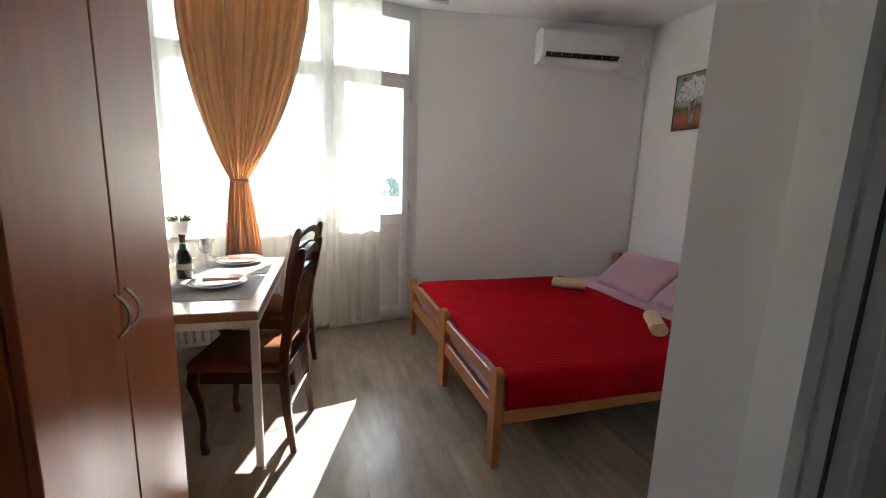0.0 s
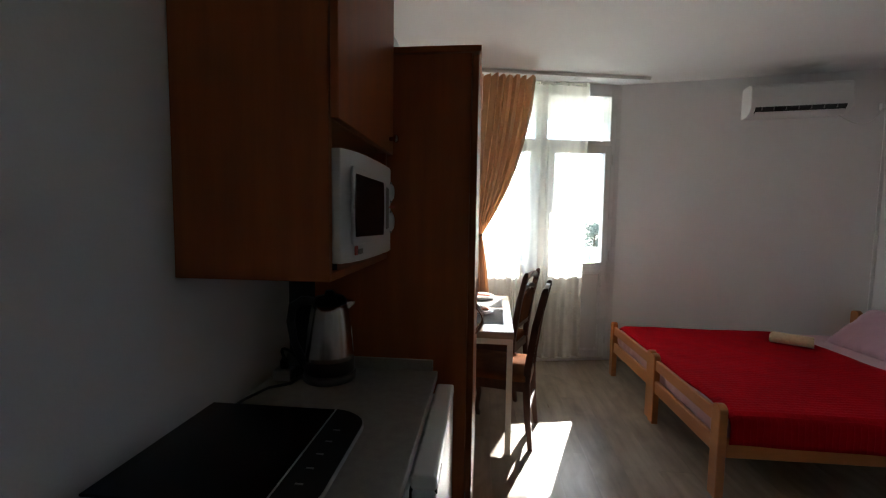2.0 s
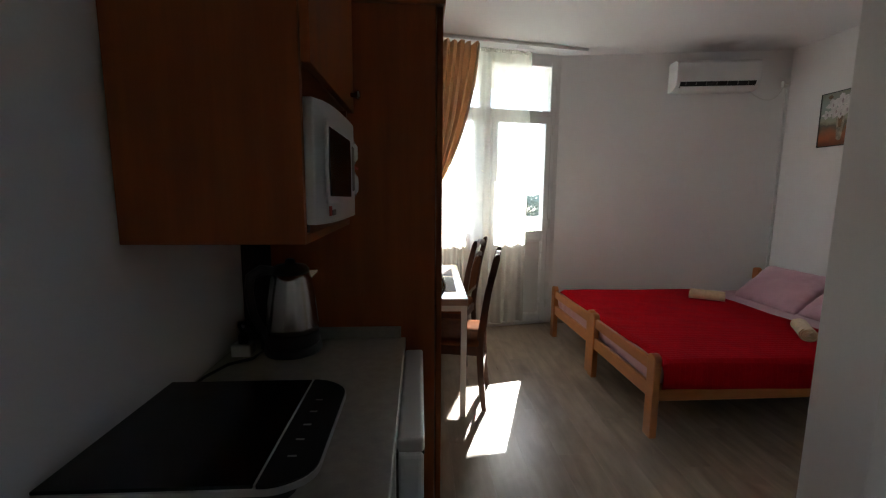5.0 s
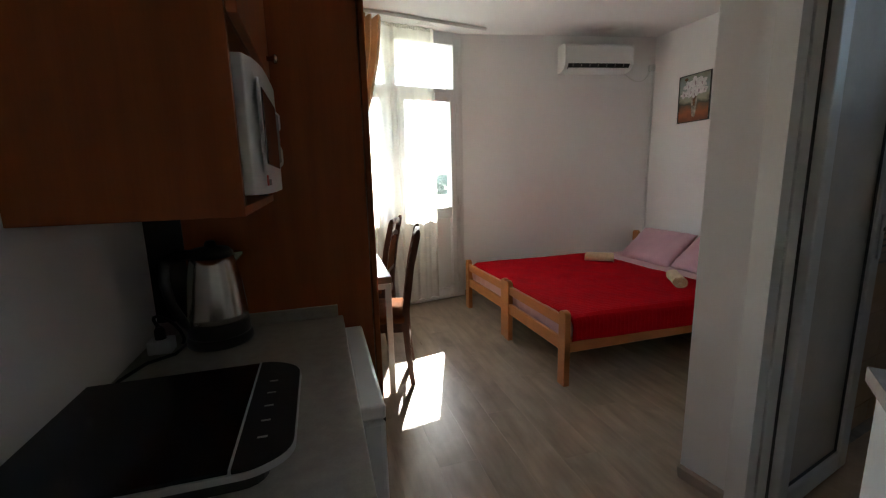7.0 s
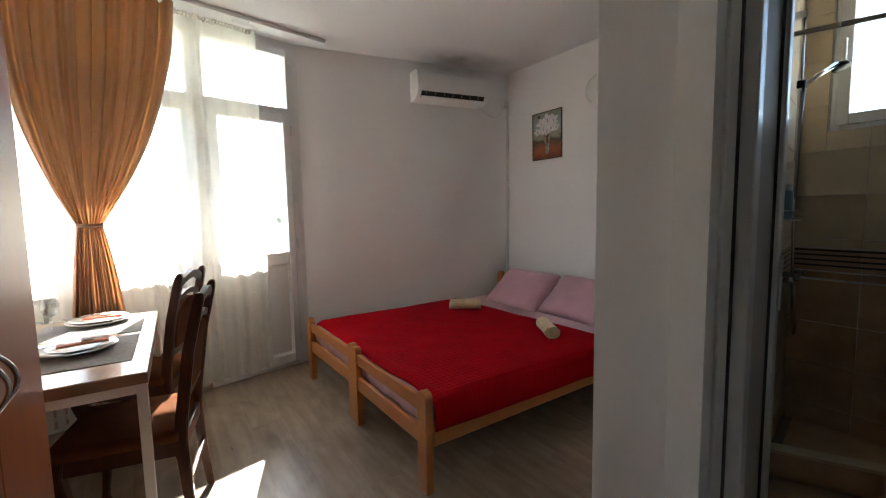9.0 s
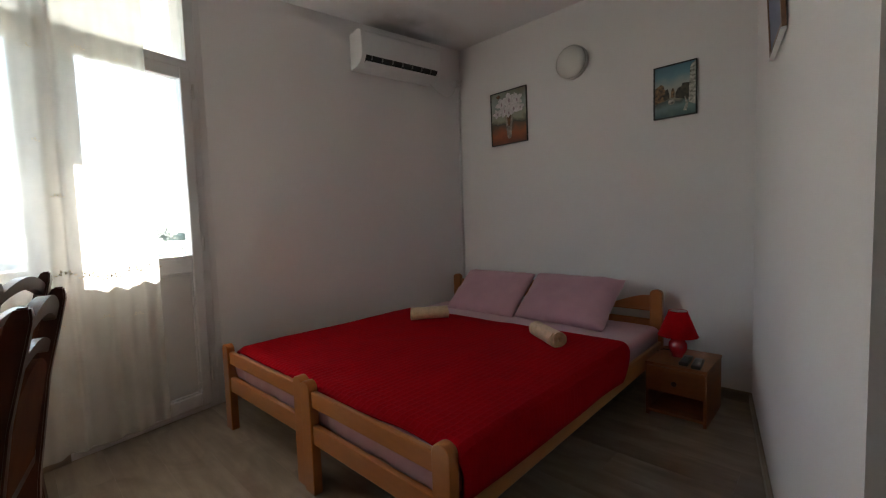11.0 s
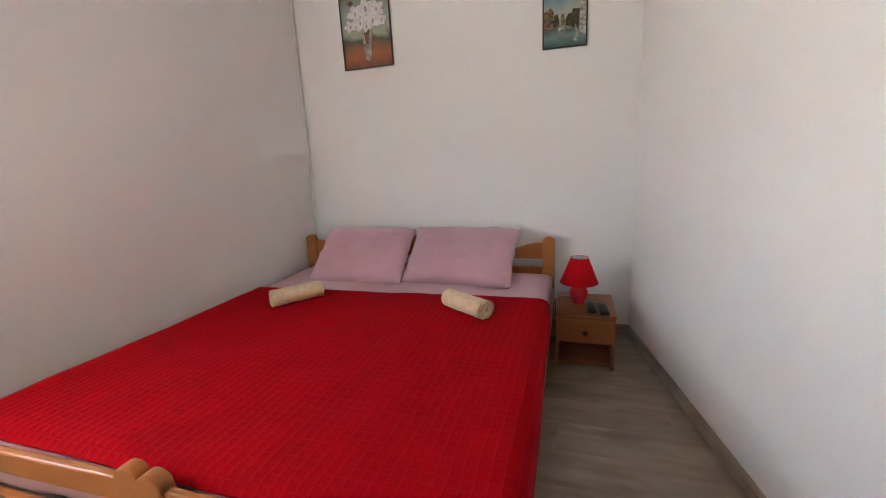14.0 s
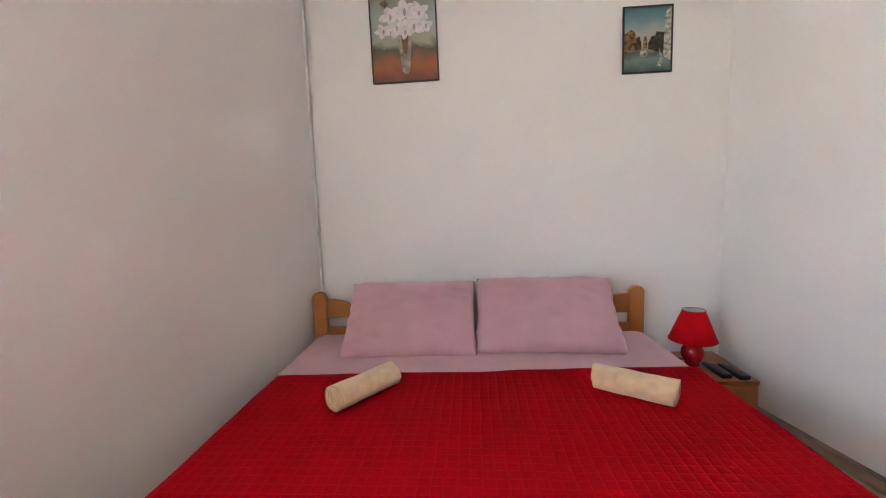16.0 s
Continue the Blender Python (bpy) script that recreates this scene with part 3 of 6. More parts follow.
rolled_towel(pose(1.992, 2.892, 0.501, 0, 0, -38), 0.262, 1, "rolled beige terry towel on the red bedspread by the wall")
rolled_towel(pose(2.005, 1.962, 0.501, 0, 0, 57), 0.262, 5, "rolled beige terry towel on the red bedspread by the nightstand")

# ---- wardrobe ----
WD = thing("wardrobe", "tall cherry-veneered two-door wardrobe with steel bow handles", "wardrobe", pose(-1.0, 0.785, 0))
part("side_panel", box(0, 0.525, 0, 0.02, 0, 1.945, 0.0015, 1), "cherry", WD)
part("side_panel", box(0, 0.525, 0.705, 0.725, 0, 1.945, 0.0015, 1), "cherry", WD)
part("top_panel", box(-0.0, 0.555, -0.006, 0.731, 1.947, 1.967, 0.002, 1), "cherry", WD)
part("plinth", box(0.0, 0.50, 0.02, 0.705, 0, 0.07), "cherry", WD)
# the gap to the wall is open; this black sheet paints its shade
part("gap_shade", box(-0.098, -0.002, 0.012, 0.02, 0, 1.945), "black", WD, "black strip standing in for the shade in the gap at the wall")
part("back_panel", box(0.0, 0.008, 0.02, 0.705, 0.07, 1.945), "cherry", WD)
for a, b, hy in ((0.002, 0.355, 0.330), (0.362, 0.723, 0.387)):
    d = part("door", box(0.529, 0.548, a, b, 0.075, 1.94, 0.002, 1), "cherry_door", WD)
    part("handle", tube(arc((0.548, hy, 0.945), (0.548, hy, 1.055), (0.030, 0, 0), 14), 0.0048, 8), "steel", d, "steel bow handle", smooth=True)

# ---- balcony door and window ----
def frame_bars(name, s0, s1, z0, z1, w, y0, y1, parent, material="pvc", bevel=0.004):
    """Four bars round an opening, each a part."""
    for a, b, c, d in ((s0, s0 + w, z0, z1), (s1 - w, s1, z0, z1), (s0 + w, s1 - w, z0, z0 + w), (s0 + w, s1 - w, z1 - w, z1)):
        part(name, box(a, b, y0, y1, c, d, bevel, 2), material, parent)


def pane(s0, s1, z0, z1, y, parent):
    ob = part("pane", box(s0, s1, y, y + 0.006, z0, z1), "glass", parent)
    ob.visible_shadow = False
    return ob


door = thing("door_1", "white plastic balcony door with glass above a solid panel", "balcony door", W_AT, kind="structure")
part("jamb", box(1.915, 1.975, 0.0, 0.07, 0.0, 2.66, 0.004), "pvc", door)
part("jamb", box(1.225, 1.285, 0.0, 0.07, 0.0, 2.66, 0.004), "pvc", door)
part("head", box(1.285, 1.915, 0.0, 0.07, 2.605, 2.66, 0.004), "pvc", door)
part("transom_bar", box(1.285, 1.915, 0.0, 0.07, 2.125, 2.185, 0.004), "pvc", door)
part("threshold", box(1.285, 1.915, 0.0, 0.07, 0.0, 0.03, 0.004), "pvc_grey", door)
pane(1.285, 1.915, 2.185, 2.605, 0.03, door)
leaf = part("door_leaf", box(1.272, 1.365, -0.014, 0.05, 0.035, 2.135, 0.008, 3), "pvc", door)
for a, b, c, d in ((1.865, 1.928, 0.035, 2.135), (1.365, 1.865, 0.035, 0.115), (1.365, 1.865, 0.885, 0.995), (1.365, 1.865, 2.06, 2.135)):
    part("stile", box(a, b, -0.014, 0.05, c, d, 0.008, 3), "pvc", leaf)
part("door_panel", box(1.365, 1.865, 0.012, 0.034, 0.115, 0.885), "pvc_grey", leaf)
for a, b, c, d in ((1.365, 1.377, 0.115, 0.885), (1.853, 1.865, 0.115, 0.885), (1.377, 1.853, 0.115, 0.127), (1.377, 1.853, 0.873, 0.885)):
    part("glazing_bead", box(a, b, -0.004, 0.012, c, d, 0.004, 2), "pvc", leaf)
pane(1.365, 1.865, 0.995, 2.06, 0.016, leaf)
for z in (0.22, 1.06, 2.0):
    part("hinge", lathe([(0.006, -0.045), (0.008, -0.04), (0.008, 0.04), (0.006, 0.045)], 10), "pvc_grey", leaf, at=pose(1.937, -0.012, z))

win = thing("window_1", "white plastic three-part window over a low parapet", "window", W_AT, kind="structure")
frame_bars("window_frame", 0.06, 1.222, 0.86, 2.66, 0.05, 0.0, 0.07, win)
part("transom_bar", box(0.11, 1.172, 0.0, 0.07, 2.125, 2.185, 0.004), "pvc", win)
part("mullion", box(0.56, 0.62, 0.0, 0.07, 0.91, 2.61, 0.004), "pvc", win)
for a, b in ((0.11, 0.56), (0.62, 1.172)):
    sash = part("sash", box(a, a + 0.055, -0.014, 0.05, 0.915, 2.12, 0.008, 3), "pvc", win)
    for c, d, e, f in ((b - 0.055, b, 0.915, 2.12), (a + 0.055, b - 0.055, 0.915, 0.985), (a + 0.055, b - 0.055, 2.06, 2.12)):
        part("stile", box(c, d, -0.014, 0.05, e, f, 0.008, 3), "pvc", sash)
    pane(a + 0.055, b - 0.055, 0.985, 2.06, 0.016, sash)
    pane(a, b, 2.185, 2.61, 0.03, win)
hb = part("handle", box(1.133, 1.158, -0.024, -0.014, 1.36, 1.43, 0.004), "pvc", win)
part("lever", box(1.138, 1.153, -0.05, -0.03, 1.26, 1.41, 0.005), "pvc", hb)
part("window_sill", box(0.02, 1.222, -0.03, 0.02, 0.825, 0.86, 0.006), "pvc", win)

# ---- curtain rail, voile and drape ----
rail = thing("curtain_rail", "white ceiling-mounted curtain rail with a beige edge", "curtain rail", W_AT @ pose(0, -0.225, 0))
part("rail", box(0.01, 2.135, -0.05, 0.05, 2.688, 2.718, 0.005), "pvc", rail)
part("edge_strip", box(0.01, 2.137, -0.054, -0.05, 2.704, 2.716, 0.001, 1), "pvc_grey", rail, "thin pale front strip")


def fold_y(s):
    k = 0.42 + 0.70 * math.exp(-((s - 1.12) / 0.12) ** 2)
    return k * (0.018 * math.sin(s * 46 + 1.5 * math.sin(s * 5)) + 0.012 * math.sin(s * 97 + 2 * math.sin(s * 7))) + 0.007 * math.sin(s * 17)


def voile():
    n, m = 420, 36
    bm = bmesh.new()
    cols = []
    for i in range(n + 1):
        u = i / n
        s = 0.03 + 1.585 * u
        # cloth gathered in a thick bunch beside the door
        s -= 0.07 * math.exp(-((s - 1.05) / 0.10) ** 2) * math.tanh((s - 1.17) / 0.05) * -1
        col = []
        for j in range(m + 1):
            v = j / m
            z = 2.668 - v * (2.668 - 0.095 - 0.006 * math.sin(u * 60))
            tight = 1 - 0.45 * math.exp(-v * 14)
            y = -0.165 + (fold_y(0.03 + 1.56 * u)) * tight * (0.8 + 0.5 * v) + 0.006 * noise.noise(Vector((u * 9, v * 5, 0)))
            if j == 0:
                z += 0.006 * math.sin(u * 260)
            col.append(bm.verts.new((s + 0.006 * math.sin(v * 5 + u * 20) * v, y, z)))
        cols.append(col)
    for a, b in zip(cols, cols[1:]):
        for j in range(m):
            bm.faces.new((a[j], b[j], b[j + 1], a[j + 1]))
    t = thing("voile_curtain", "sheer ivory voile curtain with small embroidered sprigs", "curtain", W_AT)
    part("cloth", bm, "sheer", t, smooth=True)
    # header tape with gathers, and hooks
    hm = bmesh.new()
    for i in range(70):
        s = 0.05 + i * 0.022
        box(s, s + 0.014, -0.185 + fold_y(s) * 0.4, -0.150 + fold_y(s) * 0.4, 2.640, 2.668 + 0.004 * math.sin(i * 2.3), 0.004, 1, bm=hm)
    part("header_tape", hm, "sheer", t)
    # sprigs: rows of small leaves, thick along a band near the parapet's top
    random.seed(5)
    em = bmesh.new()
    spots = []
    for k in range(17):
        spots.append((0.10 + k * 0.092, 0.93 + 0.018 * math.sin(k * 1.7), 1.0))
    for z0 in (0.72, 1.30, 1.56, 2.0):
        for k in range(9):
            spots.append((0.14 + k * 0.172 + random.uniform(-0.03, 0.03), z0 + random.uniform(-0.02, 0.02), 0.62))
    for s, z, size in spots:
        y = -0.165 + fold_y(s) * 1.05 - 0.012
        for q in range(7):
            a = math.pi * (0.1 + 0.8 * q / 6)
            r = (0.026 if q % 2 else 0.038) * size
            p = Vector((s + r * math.cos(a), y, z + r * math.sin(a) * 0.8))
            d = Vector((math.cos(a), 0, math.sin(a))) * 0.010 * size
            w = Vector((-d.z, 0, d.x)) * 0.5
            em.faces.new([em.verts.new(p + o) for o in (d, w, -d, -w)])
    part("embroidery", em, M["thread"], t, "ivory embroidered leaf sprigs")["kind"] = "stuff"


M["thread"] = mat("ivory_thread", (0.62, 0.56, 0.42), 0.7, var=0.1)
voile()


def drape():
    n, m = 180, 70
    bm = bmesh.new()
    cols = []
    tie = 1.27
    for i in range(n + 1):
        u = i / n
        col = []
        for j in range(m + 1):
            v = j / m
            z = 2.665 - v * (2.665 - 0.10)
            if z >= tie:
                h = (z - tie) / (2.665 - tie)
                wid = 0.115 + 0.70 * (1 - (1 - h) ** 2.2)
                mid = 0.555 + 0.095 * h
                thin = 0.35 + 0.65 * min(1, h * 2.2)
            else:
                h = (tie - z) / (tie - 0.10)
                wid = 0.115 + 0.19 * min(1, h * 1.4) ** 0.8
                mid = 0.555 + 0.012 * h
                thin = 0.35 + 0.6 * min(1, h * 2)
            ph = u * 2 * math.pi * 12
            q = math.sin(ph + 0.7 * math.sin(u * 9))
            fold = (0.05 * math.copysign(abs(q) ** 0.8, q) + 0.016 * math.sin(ph * 0.37 + 1 + v) + 0.013 * math.sin(ph * 2.3 + 2 * v)) * thin
            bulge = 0.035 * (1 - (2 * u - 1) ** 2) * (1 - thin)
            uu = u + 0.012 * math.sin(ph + 1.2)
            s = mid + (uu - 0.5) * wid + 0.006 * noise.noise(Vector((u * 8, v * 7, 3)))
            y = -0.272 + fold - bulge + 0.008 * noise.noise(Vector((u * 5, v * 6, 1)))
            col.append(bm.verts.new((s, y, z)))
        cols.append(col)
    for a, b in zip(cols, cols[1:]):
        for j in range(m):
            bm.faces.new((a[j], b[j], b[j + 1], a[j + 1]))
    t = thing("drape", "copper-brown satin drape gathered by a tieback", "curtain", W_AT)
    part("cloth", bm, "drape", t, smooth=True)
    pts = [(0.555 + 0.062 * math.cos(a), -0.285 + 0.052 * math.sin(a), 1.27 + 0.004 * math.cos(2 * a)) for a in (2 * math.pi * k / 24 for k in range(25))]
    bmt = bmesh.new()
    rings = [[bmt.verts.new((p[0], p[1], p[2] + dz)) for p in pts[:-1]] for dz in (-0.011, 0.011)]
    for k in range(24):
        bmt.faces.new((rings[0][k], rings[0][(k + 1) % 24], rings[1][(k + 1) % 24], rings[1][k]))
    ob = part("tieback", bmt, "drape", t, "copper satin tieback band", smooth=True)
    so = ob.modifiers.new("thick", "SOLIDIFY")
    so.thickness = 0.004


drape()

# ---- radiator with shelf and plant ----
rad = thing("radiator", "white ribbed steel radiator under the window", "radiator", W_AT @ pose(0.03, -0.31, 0))
for k in range(11):
    part("rib", box(0.05 * k, 0.05 * k + 0.038, 0.0, 0.085, 0.14, 0.74, 0.010, 3), "white_metal", rad)
part("header_pipe", tube([(0, 0.045, 0.71), (0.545, 0.045, 0.71)], 0.014), "white_metal", rad)
part("header_pipe", tube([(0, 0.045, 0.18), (0.545, 0.045, 0.18)], 0.014), "white_metal", rad)
for k in (0.09, 0.45):
    part("foot", box(k, k + 0.02, 0.03, 0.06, 0.0, 0.15), "white_metal", rad)
shelf = thing("radiator_shelf", "white shelf board above the radiator", "shelf", W_AT @ pose(0.0, -0.35, 0))
part("board", box(0.0, 0.39, 0.0, 0.175, 0.858, 0.884, 0.004), "white_pl", shelf)
part("bracket", box(0.04, 0.06, 0.02, 0.15, 0.74, 0.858), "white_metal", shelf)
part("bracket", box(0.32, 0.34, 0.02, 0.15, 0.74, 0.858), "white_metal", shelf)

plant = thing("potted_succulent", "green succulent in a white ribbed ceramic pot", "potted plant", W_AT @ pose(0.185, -0.27, 0.884) @ Matrix.Scale(1.22, 4))
prof = [(0.040, 0.0), (0.048, 0.003)]
for k in range(5):
    prof += [(0.052, 0.008 + 0.016 * k), (0.054, 0.014 + 0.016 * k), (0.052, 0.020 + 0.016 * k)]
prof += [(0.054, 0.092), (0.050, 0.094), (0.046, 0.086), (0.0005, 0.082)]
part("pot", lathe(prof, 32), "porcelain", plant, "white ribbed pot", smooth=True)
random.seed(3)
lv = bmesh.new()
for k in range(46):
    a, tilt, ln = random.uniform(0, 6.28), random.uniform(0.2, 1.25), random.uniform(0.035, 0.06)
    b = lathe([(0.002, 0), (0.007, ln * 0.3), (0.008, ln * 0.6), (0.004, ln * 0.9), (0.0008, ln)], 7)
    b.transform(Matrix.Diagonal((1, 0.5, 1, 1)))
    join(lv, b, pose(0.018 * math.cos(a), 0.018 * math.sin(a), 0.08) @ Matrix.Rotation(a, 4, "Z") @ Matrix.Rotation(tilt, 4, "Y"))
part("leaves", lv, "leaf", plant, smooth=True)

# ---- dining table ----
TX0, TX1, TY0, TY1 = -1.075, -0.238, 1.87, 3.03
tab = thing("dining_table", "oak-topped dining table on white square steel legs", "table", pose(TX0, TY0, 0, 0, 0, -1.5))
TW, TL = TX1 - TX0, TY1 - TY0
part("tabletop", box(0, TW, 0, TL, 0.712, 0.752, 0.002, 1), "table_edge", tab, "oak-edged tabletop")
part("top_veneer", box(0.003, TW - 0.003, 0.003, TL - 0.003, 0.752, 0.7545), "table_top", tab, "pale oak surface")
for x in (0.004, TW - 0.038):
    for y in (0.004, TL - 0.038):
        part("leg", box(x, x + 0.034, y, y + 0.034, 0.0, 0.71, 0.003), "white_metal", tab)
for y in (0.006, TL - 0.036):
    part("apron", box(0.038, TW - 0.038, y, y + 0.030, 0.676, 0.711, 0.002), "white_metal", tab)
for x in (0.006, TW - 0.036):
    part("apron", box(x, x + 0.030, 0.038, TL - 0.038, 0.676, 0.711, 0.002), "white_metal", tab)
TT = 0.7545


def place_mat(x0, x1, y0, y1):
    cx, cy = (x0 + x1) / 2, (y0 + y1) / 2
    ob = part("place_mat", box(x0 - cx, x1 - cx, y0 - cy, y1 - cy, 0, 0.003, 0.001, 1), "grey_mat", at=pose(cx, cy, TT, 0, 0, -1.5))
    tagged(ob, "grey woven place mat on the dining table", "place mat", group="place mats")


place_mat(-0.715, -0.285, 2.035, 2.475)
place_mat(-0.70, -0.272, 2.535, 2.905)
M["napkin"] = mat("salmon_napkin", (0.72, 0.24, 0.13), 0.85, var=0.08, scale=20, bump=0.2, bscale=300)


def setting(x, y, turn):
    """A dinner plate with a smaller one on it, napkin, knife and fork."""
    p1 = part("dinner_plate", lathe([(0.0005, 0), (0.075, 0.0), (0.085, 0.004), (0.129, 0.016), (0.138, 0.020), (0.137, 0.022), (0.086, 0.009), (0.074, 0.006), (0.0005, 0.006)], 48, False), "porcelain", at=pose(x, y, TT + 0.003), smooth=True)
    tagged(p1, "round white porcelain dinner plate on a place mat", "plate", group="plates on the table")
    p2 = part("soup_plate", lathe([(0.0005, 0), (0.055, 0.0), (0.075, 0.012), (0.119, 0.019), (0.125, 0.022), (0.124, 0.024), (0.080, 0.016), (0.055, 0.006), (0.0005, 0.005)], 48, False), "porcelain", at=pose(x + 0.004, y, TT + 0.0105), smooth=True)
    tagged(p2, "white porcelain plate stacked on a larger one", "plate", group="plates on the table")
    nap = bmesh.new()
    box(-0.085, 0.085, -0.026, 0.026, 0.0, 0.004, 0.0015, 1, bm=nap)
    box(-0.083, 0.080, -0.022, 0.022, 0.004, 0.008, 0.0015, 1, bm=nap)
    ob = part("napkin", nap, "napkin", at=pose(x + 0.02, y - 0.01, TT + 0.033, 0, 0, turn))
    tagged(ob, "folded salmon-pink napkin lying across a plate", "napkin", group="napkins")
    for name, dy in (("table_knife", 0.010), ("table_fork", -0.010)):
        c = bmesh.new()
        if name == "table_knife":
            c = prism([(-0.10, -0.004), (0.0, -0.005), (0.09, -0.007), (0.105, 0.0), (0.0, 0.005), (-0.10, 0.004)], 0, 0.002)
        else:
            c = prism([(-0.10, -0.005), (0.04, -0.003), (0.055, -0.010), (0.065, -0.010), (0.065, 0.010), (0.055, 0.010), (0.04, 0.003), (-0.10, 0.005)], 0, 0.002)
            for q in range(4):
                box(0.064, 0.10, -0.0095 + q * 0.0053, -0.0065 + q * 0.0053, 0, 0.002, bm=c)
        ob = part(name, c, "chrome", at=pose(x - 0.045, y + dy, TT + 0.042, 0, 0, turn + (4 if dy > 0 else -3)))
        tagged(ob, "polished steel " + ("knife" if dy > 0 else "fork") + " resting on a napkin", "cutlery", group="cutlery")


setting(-0.487, 2.305, 8)
setting(-0.467, 2.845, -6)

bottle = thing("wine_bottle", "small dark green wine bottle with a pale label", "bottle", pose(-0.685, 2.49, TT) @ Matrix.Diagonal((1.15, 1.15, 0.96, 1)))
M["bottle"] = mat("dark_green_glass", (0.006, 0.020, 0.010), 0.06, coat=0.5)
M["label"] = mat("paper_label", (0.30, 0.28, 0.24), 0.7)
M["foil"] = mat("red_foil", (0.10, 0.02, 0.018), 0.35, 0.4)
part("body", lathe([(0.030, 0), (0.034, 0.004), (0.034, 0.12), (0.030, 0.145), (0.014, 0.175), (0.0125, 0.20)], 28), "bottle", bottle, smooth=True)
M["green_glass"] = mat("green_glass", (0.02, 0.17, 0.035), 0.08, coat=0.5)
part("neck", lathe([(0.0205, 0.1625), (0.0148, 0.1745), (0.0136, 0.20)], 28, False), "green_glass", bottle, "bright green glass neck", smooth=True)
part("capsule", lathe([(0.0132, 0.205), (0.0135, 0.235), (0.015, 0.238), (0.015, 0.25), (0.012, 0.252)], 24), "foil", bottle, "dark red foil capsule", smooth=True)
lb = lathe([(0.0346, 0.055), (0.0346, 0.088)], 28, False)
part("label", lb, "label", bottle, "pale oval paper label", smooth=True)


def wine_glass(x, y):
    t = thing("wine_glass", "clear stemmed wine glass on the dining table", "wine glass", pose(x, y, TT), group="wine glasses")
    part("bowl", lathe([(0.004, 0.085), (0.022, 0.092), (0.034, 0.112), (0.037, 0.135), (0.033, 0.165), (0.030, 0.178), (0.029, 0.178), (0.036, 0.135), (0.033, 0.113), (0.021, 0.094), (0.003, 0.088)], 32, False), "wineglass", t, smooth=True)
    part("stem", lathe([(0.033, 0), (0.032, 0.002), (0.008, 0.006), (0.0035, 0.014), (0.003, 0.07), (0.005, 0.086)], 24), "wineglass", t, smooth=True)


wine_glass(-0.635, 2.735)
wine_glass(-0.735, 2.34)


# ---- chairs ----
M["suede"] = mat("brown_suede", (0.135, 0.050, 0.020), 0.95, var=0.16, scale=9, bump=0.3, bscale=400, spec=0.05)


